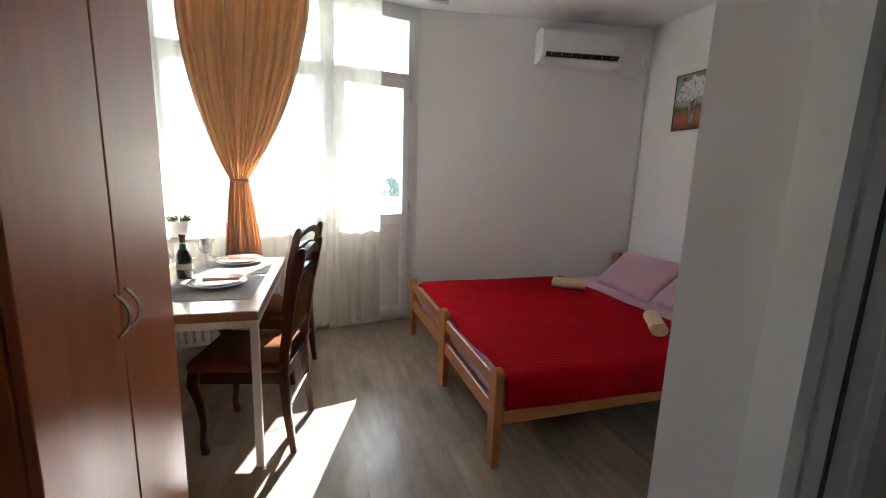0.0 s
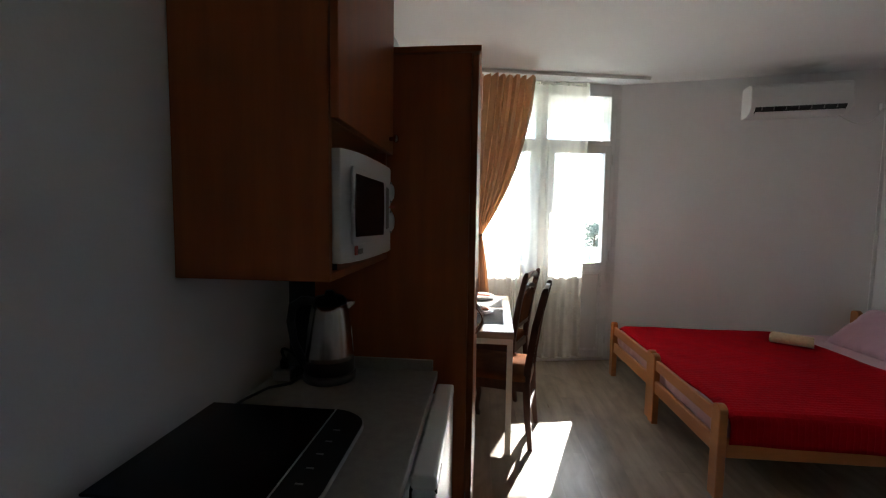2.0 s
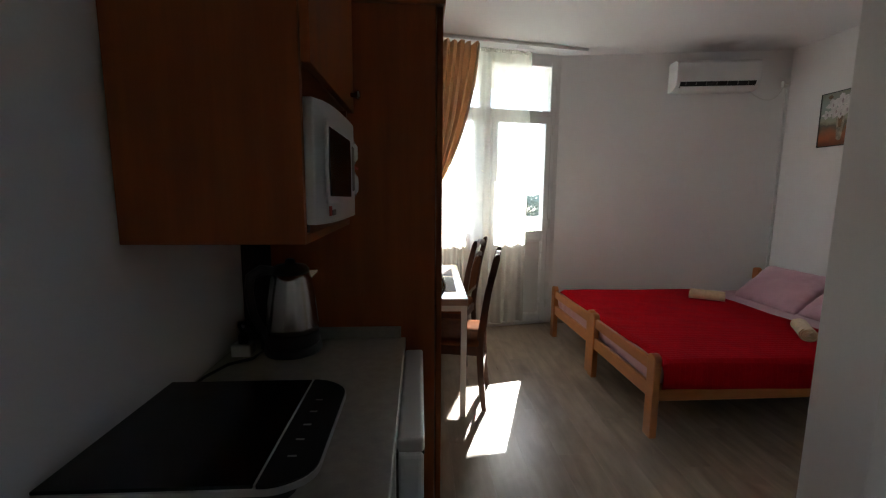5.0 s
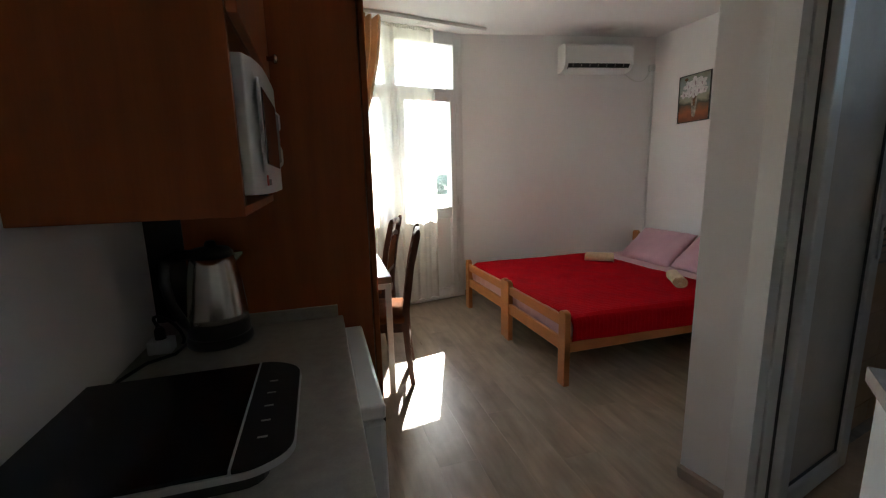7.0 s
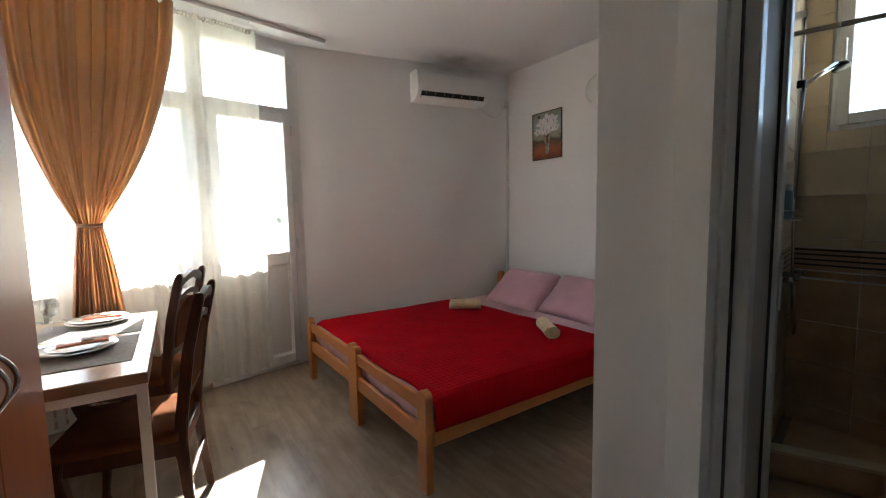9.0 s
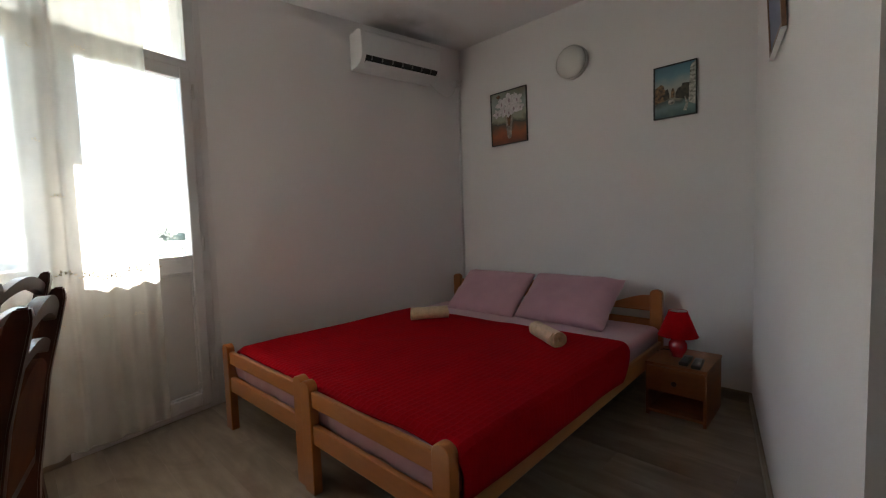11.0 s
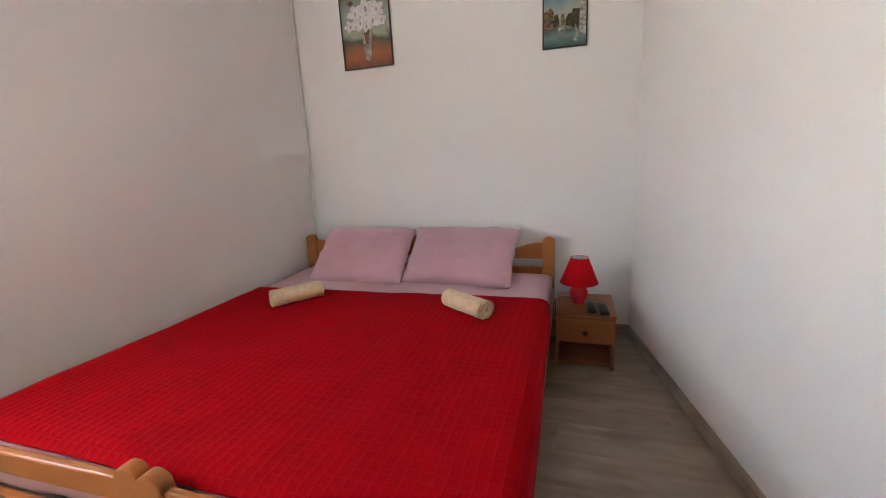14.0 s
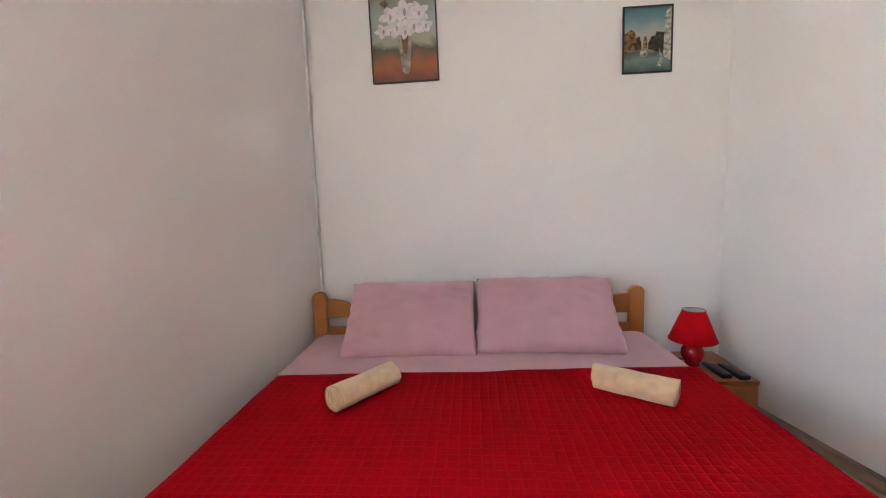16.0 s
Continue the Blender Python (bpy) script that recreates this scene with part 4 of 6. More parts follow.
def chair():
    t = thing("dining_chair", "dark walnut dining chair with brown suede seat and tall carved back", "chair", pose(0, 0, 0), group="chairs at the table")
    hw = 0.185

    def bent(points, w, d):
        """A squared bar swept through points in the plane x-z, w wide in y, d deep in x."""
        b = bmesh.new()
        rings = []
        for x, y, z, k in points:
            rings.append([b.verts.new((x + sx * d * k / 2, y + sy * w * k / 2, z)) for sx, sy in ((-1, -1), (1, -1), (1, 1), (-1, 1))])
        for a, c in zip(rings, rings[1:]):
            for q in range(4):
                b.faces.new((a[q], a[(q + 1) % 4], c[(q + 1) % 4], c[q]))
        b.faces.new(rings[0])
        b.faces.new(rings[-1])
        bmesh.ops.bevel(b, geom=[e for e in b.edges], offset=0.004, segments=2, affect="EDGES")
        return b
    for s in (-1, 1):
        y = s * hw
        part("back_post", bent([(0.035, y, 0, 0.7), (0.012, y, 0.2, 0.9), (0.0, y, 0.42, 1.05), (0.008, y, 0.52, 1.05), (0.046, y * 0.99, 0.78, 1.0), (0.094, y * 0.97, 0.985, 0.95), (0.100, y * 0.97, 1.012, 0.55)], 0.034, 0.042), "walnut", t)
        part("front_leg", bent([(-0.375, y * 1.0, 0, 0.75), (-0.385, y * 1.0, 0.05, 0.62), (-0.372, y, 0.16, 0.72), (-0.382, y, 0.27, 0.95), (-0.405, y, 0.36, 1.25), (-0.395, y, 0.43, 1.25)], 0.042, 0.042), "walnut", t)
        part("side_rail", box(-0.385, 0.0, y - 0.012, y + 0.012, 0.365, 0.43, 0.004), "walnut", t)
    part("front_rail", box(-0.405, -0.380, -hw, hw, 0.37, 0.43, 0.004), "walnut", t)
    part("back_rail", box(-0.012, 0.012, -hw, hw, 0.37, 0.43, 0.004), "walnut", t)
    part("stretcher", box(0.008, 0.026, -hw, hw, 0.22, 0.25, 0.004), "walnut", t)
    seat = box(-0.43, 0.0, -hw - 0.028, hw + 0.028, 0.425, 0.478, 0.022, 4)
    bmesh.ops.subdivide_edges(seat, edges=[e for e in seat.edges if e.calc_length() > 0.2], cuts=6, use_grid_fill=True)
    for v in seat.verts:
        if v.co.z > 0.46:
            v.co.z += 0.014 * max(0, 1 - ((v.co.x + 0.215) / 0.2) ** 2) * max(0, 1 - (v.co.y / 0.2) ** 2)
    part("seat", seat, "suede", t, "brown suede padded seat", smooth=True)

    def slab(outline, thick, lift, material, name, label=""):
        """A board that follows the lean of the back; outline in (y, height above 0.52)."""
        b = prism([(u, v) for u, v in outline], -thick / 2, thick / 2, "x", 0.004)
        for v in b.verts:
            h = v.co.z
            v.co.x += lift + 0.008 + 0.13 * max(0, h - 0.52) + 0.18 * max(0, h - 0.62) ** 2
        part(name, b, material, t, label)
    n = 14
    crest = [(-hw + 0.014 + (2 * hw - 0.028) * k / n, 0.965 + 0.045 * math.sin(math.pi * k / n)) for k in range(n + 1)]
    under = [(hw - 0.014 - (2 * hw - 0.028) * k / n, 0.925 + 0.042 * math.sin(math.pi * k / n) ** 0.8) for k in range(n + 1)]
    slab(crest + under, 0.026, 0.0, "walnut", "crest_rail")
    crest = [(-hw + 0.014 + (2 * hw - 0.028) * k / n, 0.875 + 0.035 * math.sin(math.pi * k / n)) for k in range(n + 1)]
    under = [(hw - 0.014 - (2 * hw - 0.028) * k / n, 0.845 + 0.035 * math.sin(math.pi * k / n)) for k in range(n + 1)]
    slab(crest + under, 0.022, 0.0, "walnut", "crest_rail")
    slab([(-hw + 0.016, 0.56), (hw - 0.016, 0.56), (hw - 0.016, 0.60), (-hw + 0.016, 0.60)], 0.022, 0.0, "walnut", "lower_back_rail")
    pad = [(-0.115, 0.60), (0.115, 0.60), (0.135, 0.70), (0.135, 0.80)] + [(0.135 - 0.27 * k / n, 0.82 + 0.045 * math.sin(math.pi * k / n)) for k in range(n + 1)] + [(-0.135, 0.80), (-0.135, 0.70)]
    slab(pad, 0.034, 0.0, "suede", "back_pad", "brown suede padded back panel")
    return t


c1 = chair()
c1.matrix_world = pose(-0.112, 2.112, 0, 0, 0, -12)
copy_thing(c1, pose(-0.125, 2.80, 0, 0, 0, -21))

# ---- air conditioner, junction box, cable ----
A_AT = along(BEND, CORNER)
ac = thing("air_conditioner", "white wall-mounted air conditioner above the bed", "air conditioner", A_AT @ pose(1.02, 0, 2.337))
prof = [(0.0, 0.0), (-0.10, 0.0), (-0.165, 0.022), (-0.195, 0.055), (-0.200, 0.09), (-0.194, 0.235), (-0.17, 0.262), (-0.12, 0.272), (0.0, 0.272)]
bm = prism(prof, 0.0, 0.735, "x", 0.006, 3)
part("casing", bm, "white_pl", ac)
part("outlet", prism([(-0.168, 0.019), (-0.1985, 0.052), (-0.2020, 0.068), (-0.195, 0.069), (-0.165, 0.03)], 0.035, 0.69, "x"), "black", ac, "dark air outlet slot")
part("louvre", prism([(-0.150, 0.002), (-0.176, 0.016), (-0.185, 0.028), (-0.181, 0.031), (-0.15, 0.012)], 0.04, 0.685, "x"), "white_pl", ac)
for k in range(7):
    part("fin", box(0.08 + k * 0.09, 0.085 + k * 0.09, -0.2055, -0.188, 0.040, 0.064), "grey_mat", ac)
part("brand_mark", box(0.36, 0.42, -0.2010, -0.1985, 0.14, 0.146), "pvc_grey", ac, "small grey lettering bar")
jb = tagged(part("junction_box", box(-0.03, 0.03, -0.045, 0.0, -0.03, 0.03, 0.005), "white_pl", at=A_AT @ pose(2.068, 0, 2.405)), "small white junction box in the corner", "junction box")
part("ring", lathe([(0.012, 0), (0.012, 0.012), (0.008, 0.014)], 14), "pvc_grey", jb, at=pose(0, -0.045, 0, 90))
cb = arc((1.715, -0.07, 2.345), (2.048, -0.022, 2.38), (0.04, 0, -0.10), 20)
tagged(part("cable", tube(cb, 0.0048, 8), "pvc_grey", at=A_AT, smooth=True), "white cable hanging between air conditioner and box", "cable")
tagged(part("cable_duct", box(2.085, 2.103, -0.014, -0.001, 0.06, 2.45, 0.003), "white_pl", at=A_AT), "thin white cable duct down the corner", "cable duct")

# ---- wall lamp and pictures ----
wl = thing("wall_lamp", "round opal glass wall lamp, switched off", "wall lamp", pose(2.965, 2.26, 2.30, 0, -90, 0))
part("rim", lathe([(0.118, 0), (0.124, 0.006), (0.124, 0.030), (0.118, 0.034)], 48), "pvc_grey", wl, "grey mounting rim", smooth=True)
part("dome", lathe([(0.118, 0.033), (0.116, 0.045), (0.104, 0.062), (0.08, 0.076), (0.045, 0.085), (0.0008, 0.088)], 48), "opal", wl, smooth=True)


def ramp_mat(name, stops, scale=7.0, wobble=0.25, height=0.4, rough=0.45):
    """Brushed paint whose colour runs with height on the canvas."""
    m = bpy.data.materials.new(name)
    m.use_nodes = True
    nt = m.node_tree
    L = nt.links.new
    b = nt.nodes["Principled BSDF"]
    tc = nt.nodes.new("ShaderNodeTexCoord")
    sp = nt.nodes.new("ShaderNodeSeparateXYZ")
    L(tc.outputs["Object"], sp.inputs[0])
    nz = nt.nodes.new("ShaderNodeTexNoise")
    nz.inputs["Scale"].default_value, nz.inputs["Detail"].default_value = scale / height, 7.0
    L(tc.outputs["Object"], nz.inputs["Vector"])
    k = nt.nodes.new("ShaderNodeMath")
    k.operation = "MULTIPLY_ADD"
    k.inputs[1].default_value = 1.0 / height
    off = nt.nodes.new("ShaderNodeMath")
    off.operation = "MULTIPLY_ADD"
    off.inputs[1].default_value, off.inputs[2].default_value = wobble, -wobble / 2
    L(nz.outputs["Fac"], off.inputs[0])
    L(sp.outputs["Y"], k.inputs[0])
    L(off.outputs[0], k.inputs[2])
    rp = nt.nodes.new("ShaderNodeValToRGB")
    el = rp.color_ramp.elements
    while len(el) < len(stops):
        el.new(0.5)
    for e, (p, c) in zip(el, stops):
        e.position, e.color = p, (*c, 1)
    L(k.outputs[0], rp.inputs["Fac"])
    L(rp.outputs["Color"], b.inputs["Base Color"])
    b.inputs["Roughness"].default_value = rough
    bp = nt.nodes.new("ShaderNodeBump")
    bp.inputs["Strength"].default_value, bp.inputs["Distance"].default_value = 0.3, 0.002
    L(nz.outputs["Fac"], bp.inputs["Height"])
    L(bp.outputs["Normal"], b.inputs["Normal"])
    return m


def picture(w, h, at, label, bw=0.008, border="black"):
    """A thin framed picture, local x across, y up, z out of the wall."""
    t = thing("picture", label, "picture", at, group="pictures on the walls")
    for a, b, c, d in ((0, bw, 0, h), (w - bw, w, 0, h), (bw, w - bw, 0, bw), (bw, w - bw, h - bw, h)):
        part("frame", box(a, b, c, d, 0, 0.014, 0.0015, 1), border, t)
    part("backing", box(bw, w - bw, bw, h - bw, 0, 0.006), "black", t)
    return t


def flat(points, z, material, parent, name, label=""):
    return part(name, prism(points, z, z + 0.0008), material, parent, label)


def blob(cx, cy, rx, ry, n=14, jag=0.0, seed=0.0):
    return [(cx + rx * math.cos(a) * (1 + jag * noise.noise(Vector((math.cos(a) * 2 + seed, math.sin(a) * 2, seed)))),
             cy + ry * math.sin(a) * (1 + jag * noise.noise(Vector((math.cos(a) * 2, math.sin(a) * 2 + seed, 3))))) for a in (2 * math.pi * k / n for k in range(n))]


P_AT = pose(2.965, 0, 0) @ Matrix(((0, 0, -1, 0), (-1, 0, 0, 0), (0, 1, 0, 0), (0, 0, 0, 1)))
M["petal"] = mat("petal_paint", (0.72, 0.68, 0.70), 0.5, var=0.12, scale=40, bump=0.2)
M["petal_in"] = mat("petal_shade_paint", (0.42, 0.32, 0.36), 0.5, var=0.2, scale=40)
M["vase"] = mat("vase_paint", (0.42, 0.36, 0.30), 0.5, var=0.3, scale=40)
M["stems"] = mat("stem_paint", (0.20, 0.09, 0.03), 0.5, var=0.3, scale=40)
bg_a = ramp_mat("flower_ground", [(0.02, (0.16, 0.045, 0.02)), (0.20, (0.36, 0.10, 0.03)), (0.30, (0.20, 0.09, 0.04)), (0.38, (0.06, 0.06, 0.04)), (0.46, (0.36, 0.36, 0.26)), (0.75, (0.30, 0.36, 0.36)), (1.0, (0.22, 0.22, 0.16))], 5, 0.35, 0.45)
pa = picture(0.365, 0.45, P_AT @ pose(-3.022, 1.786, 0, 0, 0, 0.6), "black-framed painting of white lilies in a glass vase")
cv = part("canvas", prism([(0.008, 0.008), (0.357, 0.008), (0.357, 0.442), (0.008, 0.442)], 0.0065, 0.0085), bg_a, pa)
flat([(0.150, 0.235), (0.225, 0.235), (0.215, 0.13), (0.208, 0.06), (0.195, 0.045), (0.180, 0.045), (0.167, 0.06), (0.160, 0.13)], 0.0088, "vase", pa, "painted_vase")
flat([(0.166, 0.25), (0.209, 0.25), (0.201, 0.185), (0.198, 0.15), (0.178, 0.15), (0.173, 0.185)], 0.0098, "stems", pa, "painted_stems")


def lily(x, y, r, turn, petals=5):
    """The outline of an open lily with pointed petals."""
    out = []
    for k in range(petals):
        for f, q in ((-0.5, 0.62), (-0.28, 0.90), (0.0, 1.15), (0.28, 0.88)):
            a = turn + 2 * math.pi * (k + f) / petals
            q *= 1 + 0.16 * noise.noise(Vector((a * 2, x * 40, y * 40)))
            out.append((x + r * q * math.cos(a), y + r * q * 0.86 * math.sin(a)))
    return out


for k, (x, y, r, petals) in enumerate(((0.19, 0.37, 0.064, 5), (0.112, 0.345, 0.056, 4), (0.268, 0.355, 0.060, 5), (0.145, 0.285, 0.058, 5), (0.238, 0.290, 0.058, 4),
                                       (0.072, 0.270, 0.042, 5), (0.302, 0.285, 0.040, 4), (0.19, 0.262, 0.044, 5))):
    z = 0.0098 + 0.0010 * k
    flat(lily(x, y, r, 0.5 + 1.3 * k, petals), z, "petal", pa, "painted_lily")
    flat(blob(x + 0.004, y - r * 0.12, r * 0.13, r * 0.30, 10, 0.4, k), z + 0.00085, "petal_in", pa, "painted_throat")
flat(blob(0.085, 0.412, 0.022, 0.015, 14, 0.6, 9), 0.0088, "stems", pa, "painted_fruit")
bg_b = ramp_mat("canal_ground", [(0.02, (0.05, 0.10, 0.10)), (0.20, (0.16, 0.24, 0.23)), (0.30, (0.07, 0.09, 0.08)), (0.40, (0.40, 0.36, 0.25)), (0.60, (0.40, 0.42, 0.38)), (0.78, (0.15, 0.28, 0.33)), (1.0, (0.07, 0.17, 0.21))], 5, 0.22, 0.335)
pb = picture(0.252, 0.335, P_AT @ pose(-1.692, 1.768, 0), "black-framed painting of a city canal with old houses")
part("canvas", prism([(0.008, 0.008), (0.244, 0.008), (0.244, 0.327), (0.008, 0.327)], 0.0065, 0.0085), bg_b, pb)
M["house_a"] = mat("ochre_house_paint", (0.22, 0.13, 0.055), 0.5, var=0.5, scale=60)
M["house_b"] = mat("dark_house_paint", (0.05, 0.04, 0.022), 0.5, var=0.5, scale=60)
M["house_c"] = mat("pale_house_paint", (0.48, 0.45, 0.38), 0.5, var=0.35, scale=60)
flat([(0.009, 0.10), (0.075, 0.115), (0.075, 0.175), (0.066, 0.185), (0.06, 0.21), (0.045, 0.222), (0.03, 0.212), (0.009, 0.20)], 0.0088, "house_a", pb, "painted_house")
flat([(0.06, 0.115), (0.095, 0.12), (0.095, 0.15), (0.085, 0.185), (0.07, 0.18)], 0.0098, "house_b", pb, "painted_house")
flat([(0.105, 0.125), (0.125, 0.125), (0.125, 0.165), (0.118, 0.185), (0.112, 0.185), (0.105, 0.165)], 0.0088, "house_a", pb, "painted_house")
flat([(0.13, 0.12), (0.215, 0.095), (0.215, 0.20), (0.17, 0.205), (0.165, 0.185), (0.145, 0.18), (0.13, 0.15)], 0.0088, "house_b", pb, "painted_house")
flat([(0.205, 0.08), (0.243, 0.06), (0.243, 0.325), (0.222, 0.31), (0.213, 0.29), (0.21, 0.22)], 0.0098, "house_c", pb, "painted_house")
flat(blob(0.108, 0.098, 0.022, 0.016), 0.0098, "house_c", pb, "painted_bridge")
flat([(0.175, 0.035), (0.195, 0.03), (0.205, 0.075), (0.185, 0.12), (0.182, 0.12), (0.190, 0.075)], 0.0108, "house_c", pb, "painted_boat")

R_AT = along(PIER, PART1)
r_up = Matrix(((-1, 0, 0, 0), (0, 0, 1, 0), (0, 1, 0, 0), (0, 0, 0, 1)))
M["blue_art"] = ramp_mat("blue_canvas", [(0.05, (0.07, 0.09, 0.16)), (0.5, (0.16, 0.20, 0.32)), (1.0, (0.45, 0.42, 0.36))], 4, 0.5, 0.45)
M["gilt"] = mat("brown_wood_frame", (0.20, 0.10, 0.05), 0.4, var=0.15)
pc = picture(0.36, 0.46, R_AT @ pose(1.30, 0.004, 1.755) @ r_up @ pose(0, 0, 0, 3, 0, 0), "blue painting in a brown wooden frame hung by the partition", 0.02, "gilt")
part("canvas", prism([(0.02, 0.02), (0.34, 0.02), (0.34, 0.44), (0.02, 0.44)], 0.0065, 0.010), M["blue_art"], pc)
part("lower_edge", box(0.0, 0.36, -0.006, 0.0, 0.0, 0.016), "white_pl", pc, "pale lower frame edge")

# ---- nightstand, lamp and remotes ----
NX0, NX1, NY0, NY1, NZ = 2.435, 2.80, 1.27, 1.575, 0.312
ns = thing("nightstand", "small orange-brown veneer nightstand with drawer and open shelf", "nightstand", pose(NX0, NY0, 0))
nw, nd = NY1 - NY0, NX1 - NX0
M["veneer"] = mat("alder_veneer", (0.30, 0.10, 0.028), 0.45, var=0.12, scale=4, stretch=(5, 1, 5))
part("top", box(-0.004, nd, -0.003, nw + 0.003, NZ - 0.016, NZ, 0.002, 1), "veneer", ns)
part("side_panel", box(0, nd, 0, 0.016, 0.0, NZ - 0.016, 0.001, 1), "veneer", ns)
part("side_panel", box(0, nd, nw - 0.016, nw, 0.0, NZ - 0.016, 0.001, 1), "veneer", ns)
part("bottom", box(0.004, nd, 0.016, nw - 0.016, 0.02, 0.036), "veneer", ns)
part("back", box(nd - 0.008, nd, 0.016, nw - 0.016, 0.036, NZ - 0.016), "veneer", ns)
part("shelf", box(0.01, nd - 0.008, 0.016, nw - 0.016, 0.145, 0.157), "veneer", ns)
dr = part("drawer", box(-0.006, 0.012, 0.004, nw - 0.004, 0.152, 0.29, 0.002, 1), "veneer", ns)
part("knob", lathe([(0.007, 0), (0.007, 0.008), (0.014, 0.014), (0.014, 0.02), (0.009, 0.025)], 18), "walnut", dr, "dark turned knob", at=pose(-0.006, nw / 2, 0.215, 0, -90, 0), smooth=True)

lamp = thing("table_lamp", "red ceramic table lamp with a red conical shade", "table lamp", pose(2.625, 1.457, NZ))
part("base", lathe([(0.030, 0), (0.032, 0.005), (0.028, 0.010), (0.041, 0.028), (0.050, 0.054), (0.048, 0.078), (0.034, 0.102), (0.016, 0.113), (0.011, 0.122)], 36), "red_lamp", lamp, "glossy red ceramic base", smooth=True)
part("socket", lathe([(0.009, 0.112), (0.009, 0.15), (0.012, 0.152), (0.012, 0.18)], 16), "white_pl", lamp)
sh = lathe([(0.105, 0.126), (0.049, 0.270)], 48, False)
so = part("shade", sh, "red_shade", lamp, "red fabric shade", smooth=True)
part("shade_lining", lathe([(0.1025, 0.127), (0.0465, 0.2695)], 48, False), "white_pl", lamp, "white inner lining", smooth=True)
sm = so.modifiers.new("thick", "SOLIDIFY")
sm.thickness = 0.002
for z, r in ((0.126, 0.105), (0.270, 0.049)):
    part("shade_rim", tube([(r * math.cos(a), r * math.sin(a), z) for a in (2 * math.pi * k / 40 for k in range(41))], 0.002, 6), "red_shade", lamp, smooth=True)
part("shade_holder", tube([(-0.047, 0, 0.267), (0, 0, 0.265), (0.047, 0, 0.267)], 0.0015, 6), "white_pl", lamp)
tagged(part("cable", tube([(2.66, 1.46, NZ + 0.006), (2.70, 1.50, NZ + 0.006), (2.70, 1.555, NZ + 0.006), (2.69, 1.588, NZ - 0.01), (2.70, 1.592, 0.12), (2.78, 1.60, 0.05)], 0.003, 8), "black"), "black lamp cable over the nightstand's edge", "cable")


def remote(x, y, turn, label):
    t = thing("remote_control", label, "remote control", pose(x, y, NZ, 0, 0, turn), group="remotes")
    part("shell", box(-0.080, 0.080, -0.024, 0.024, 0.0, 0.022, 0.008, 3), "black", t, smooth=True)
    for i in range(5):
        for j in range(3):
            part("button", box(-0.045 + i * 0.018, -0.036 + i * 0.018, -0.015 + j * 0.011, -0.008 + j * 0.011, 0.021, 0.0235, 0.001, 1), "rubber", t)


remote(2.535, 1.392, 3, "black remote control lying by the lamp")
remote(2.515, 1.330, 5, "black remote control at the nightstand's edge")

# ---- kitchen worktop ----
wt = thing("worktop", "grey speckled kitchen worktop on a white steel frame", "worktop", pose(KX + 0.004, -0.035, 0))
WL, WW = 0.815, 0.525
part("board", box(0, WW, 0, WL, 0.877, 0.906, 0.003), "counter", wt)
part("upstand", box(0, WW - 0.015, WL - 0.012, WL + 0.0, 0.906, 0.944, 0.002, 1), "counter", wt, "narrow grey upstand strip")
for x in (0.045, WW - 0.065):
    part("leg", box(x, x + 0.04, 0.045, 0.085, 0.0, 0.84, 0.003), "white_metal", wt)
    part("bearer", box(x, x + 0.04, 0.03, WL - 0.03, 0.84, 0.877, 0.002), "white_metal", wt)
part("cross_bar", box(0.085, WW - 0.065, 0.05, 0.08, 0.84, 0.872, 0.002), "white_metal", wt)

# ---- refrigerator ----
fr = thing("refrigerator", "white under-counter refrigerator beside the wardrobe", "refrigerator", pose(-1.06, 0.262, 0))
part("cabinet", box(0.0, 0.485, 0.0, 0.505, 0.02, 0.835, 0.008), "enamel", fr)
dn = part("door", box(0.490, 0.545, 0.0, 0.505, 0.06, 0.832, 0.012, 3), "enamel", fr)
part("door_cap", box(0.488, 0.546, -0.002, 0.507, 0.834, 0.868, 0.008, 3), "white_pl", dn, "white plastic top cap of the door")
part("grip", box(0.538, 0.5465, 0.01, 0.11, 0.822, 0.834, 0.002), "black", dn, "dark grip recess")
part("seal", box(0.485, 0.490, 0.006, 0.499, 0.07, 0.83), "rubber", fr)
for x in (0.05, 0.42):
    for y in (0.05, 0.45):
        part("foot", lathe([(0.02, 0), (0.02, 0.02)], 12), "black", fr, at=pose(x, y, 0))

# ---- induction plate ----
hob = thing("induction_plate", "black glass portable induction plate with silver rim", "induction plate", pose(-0.878, 0.155, 0.906))


def rounded(corners, n=5):
    """An outline whose corners (x, y, radius) are rounded off."""
    out = []
    for i, (x, y, r) in enumerate(corners):
        p, a, b = Vector((x, y)), Vector(corners[i - 1][:2]), Vector(corners[(i + 1) % len(corners)][:2])
        u, w = p + (a - p).normalized() * r, p + (b - p).normalized() * r
        out += [tuple((1 - k / n) ** 2 * u + 2 * (k / n) * (1 - k / n) * p + (k / n) ** 2 * w) for k in range(n + 1)]
    return out


M["black_satin"] = mat("black_satin_plastic", (0.010, 0.010, 0.011), 0.55, var=0.1, spec=0.2)
part("body", prism(rounded([(-0.165, -0.135, 0.02), (0.16, -0.135, 0.04), (0.16, 0.135, 0.04), (-0.165, 0.135, 0.02)]), 0.012, 0.052), "black", hob)
rim = prism(rounded([(-0.185, -0.170, 0.012), (0.150, -0.170, 0.02), (0.200, -0.140, 0.03), (0.200, 0.140, 0.03), (0.150, 0.172, 0.02), (-0.185, 0.172, 0.012)]), 0.052, 0.062)
M["silver"] = mat("silver_paint", (0.42, 0.42, 0.42), 0.45, var=0.03)
part("rim", rim, "silver", hob, "silver-grey rim")
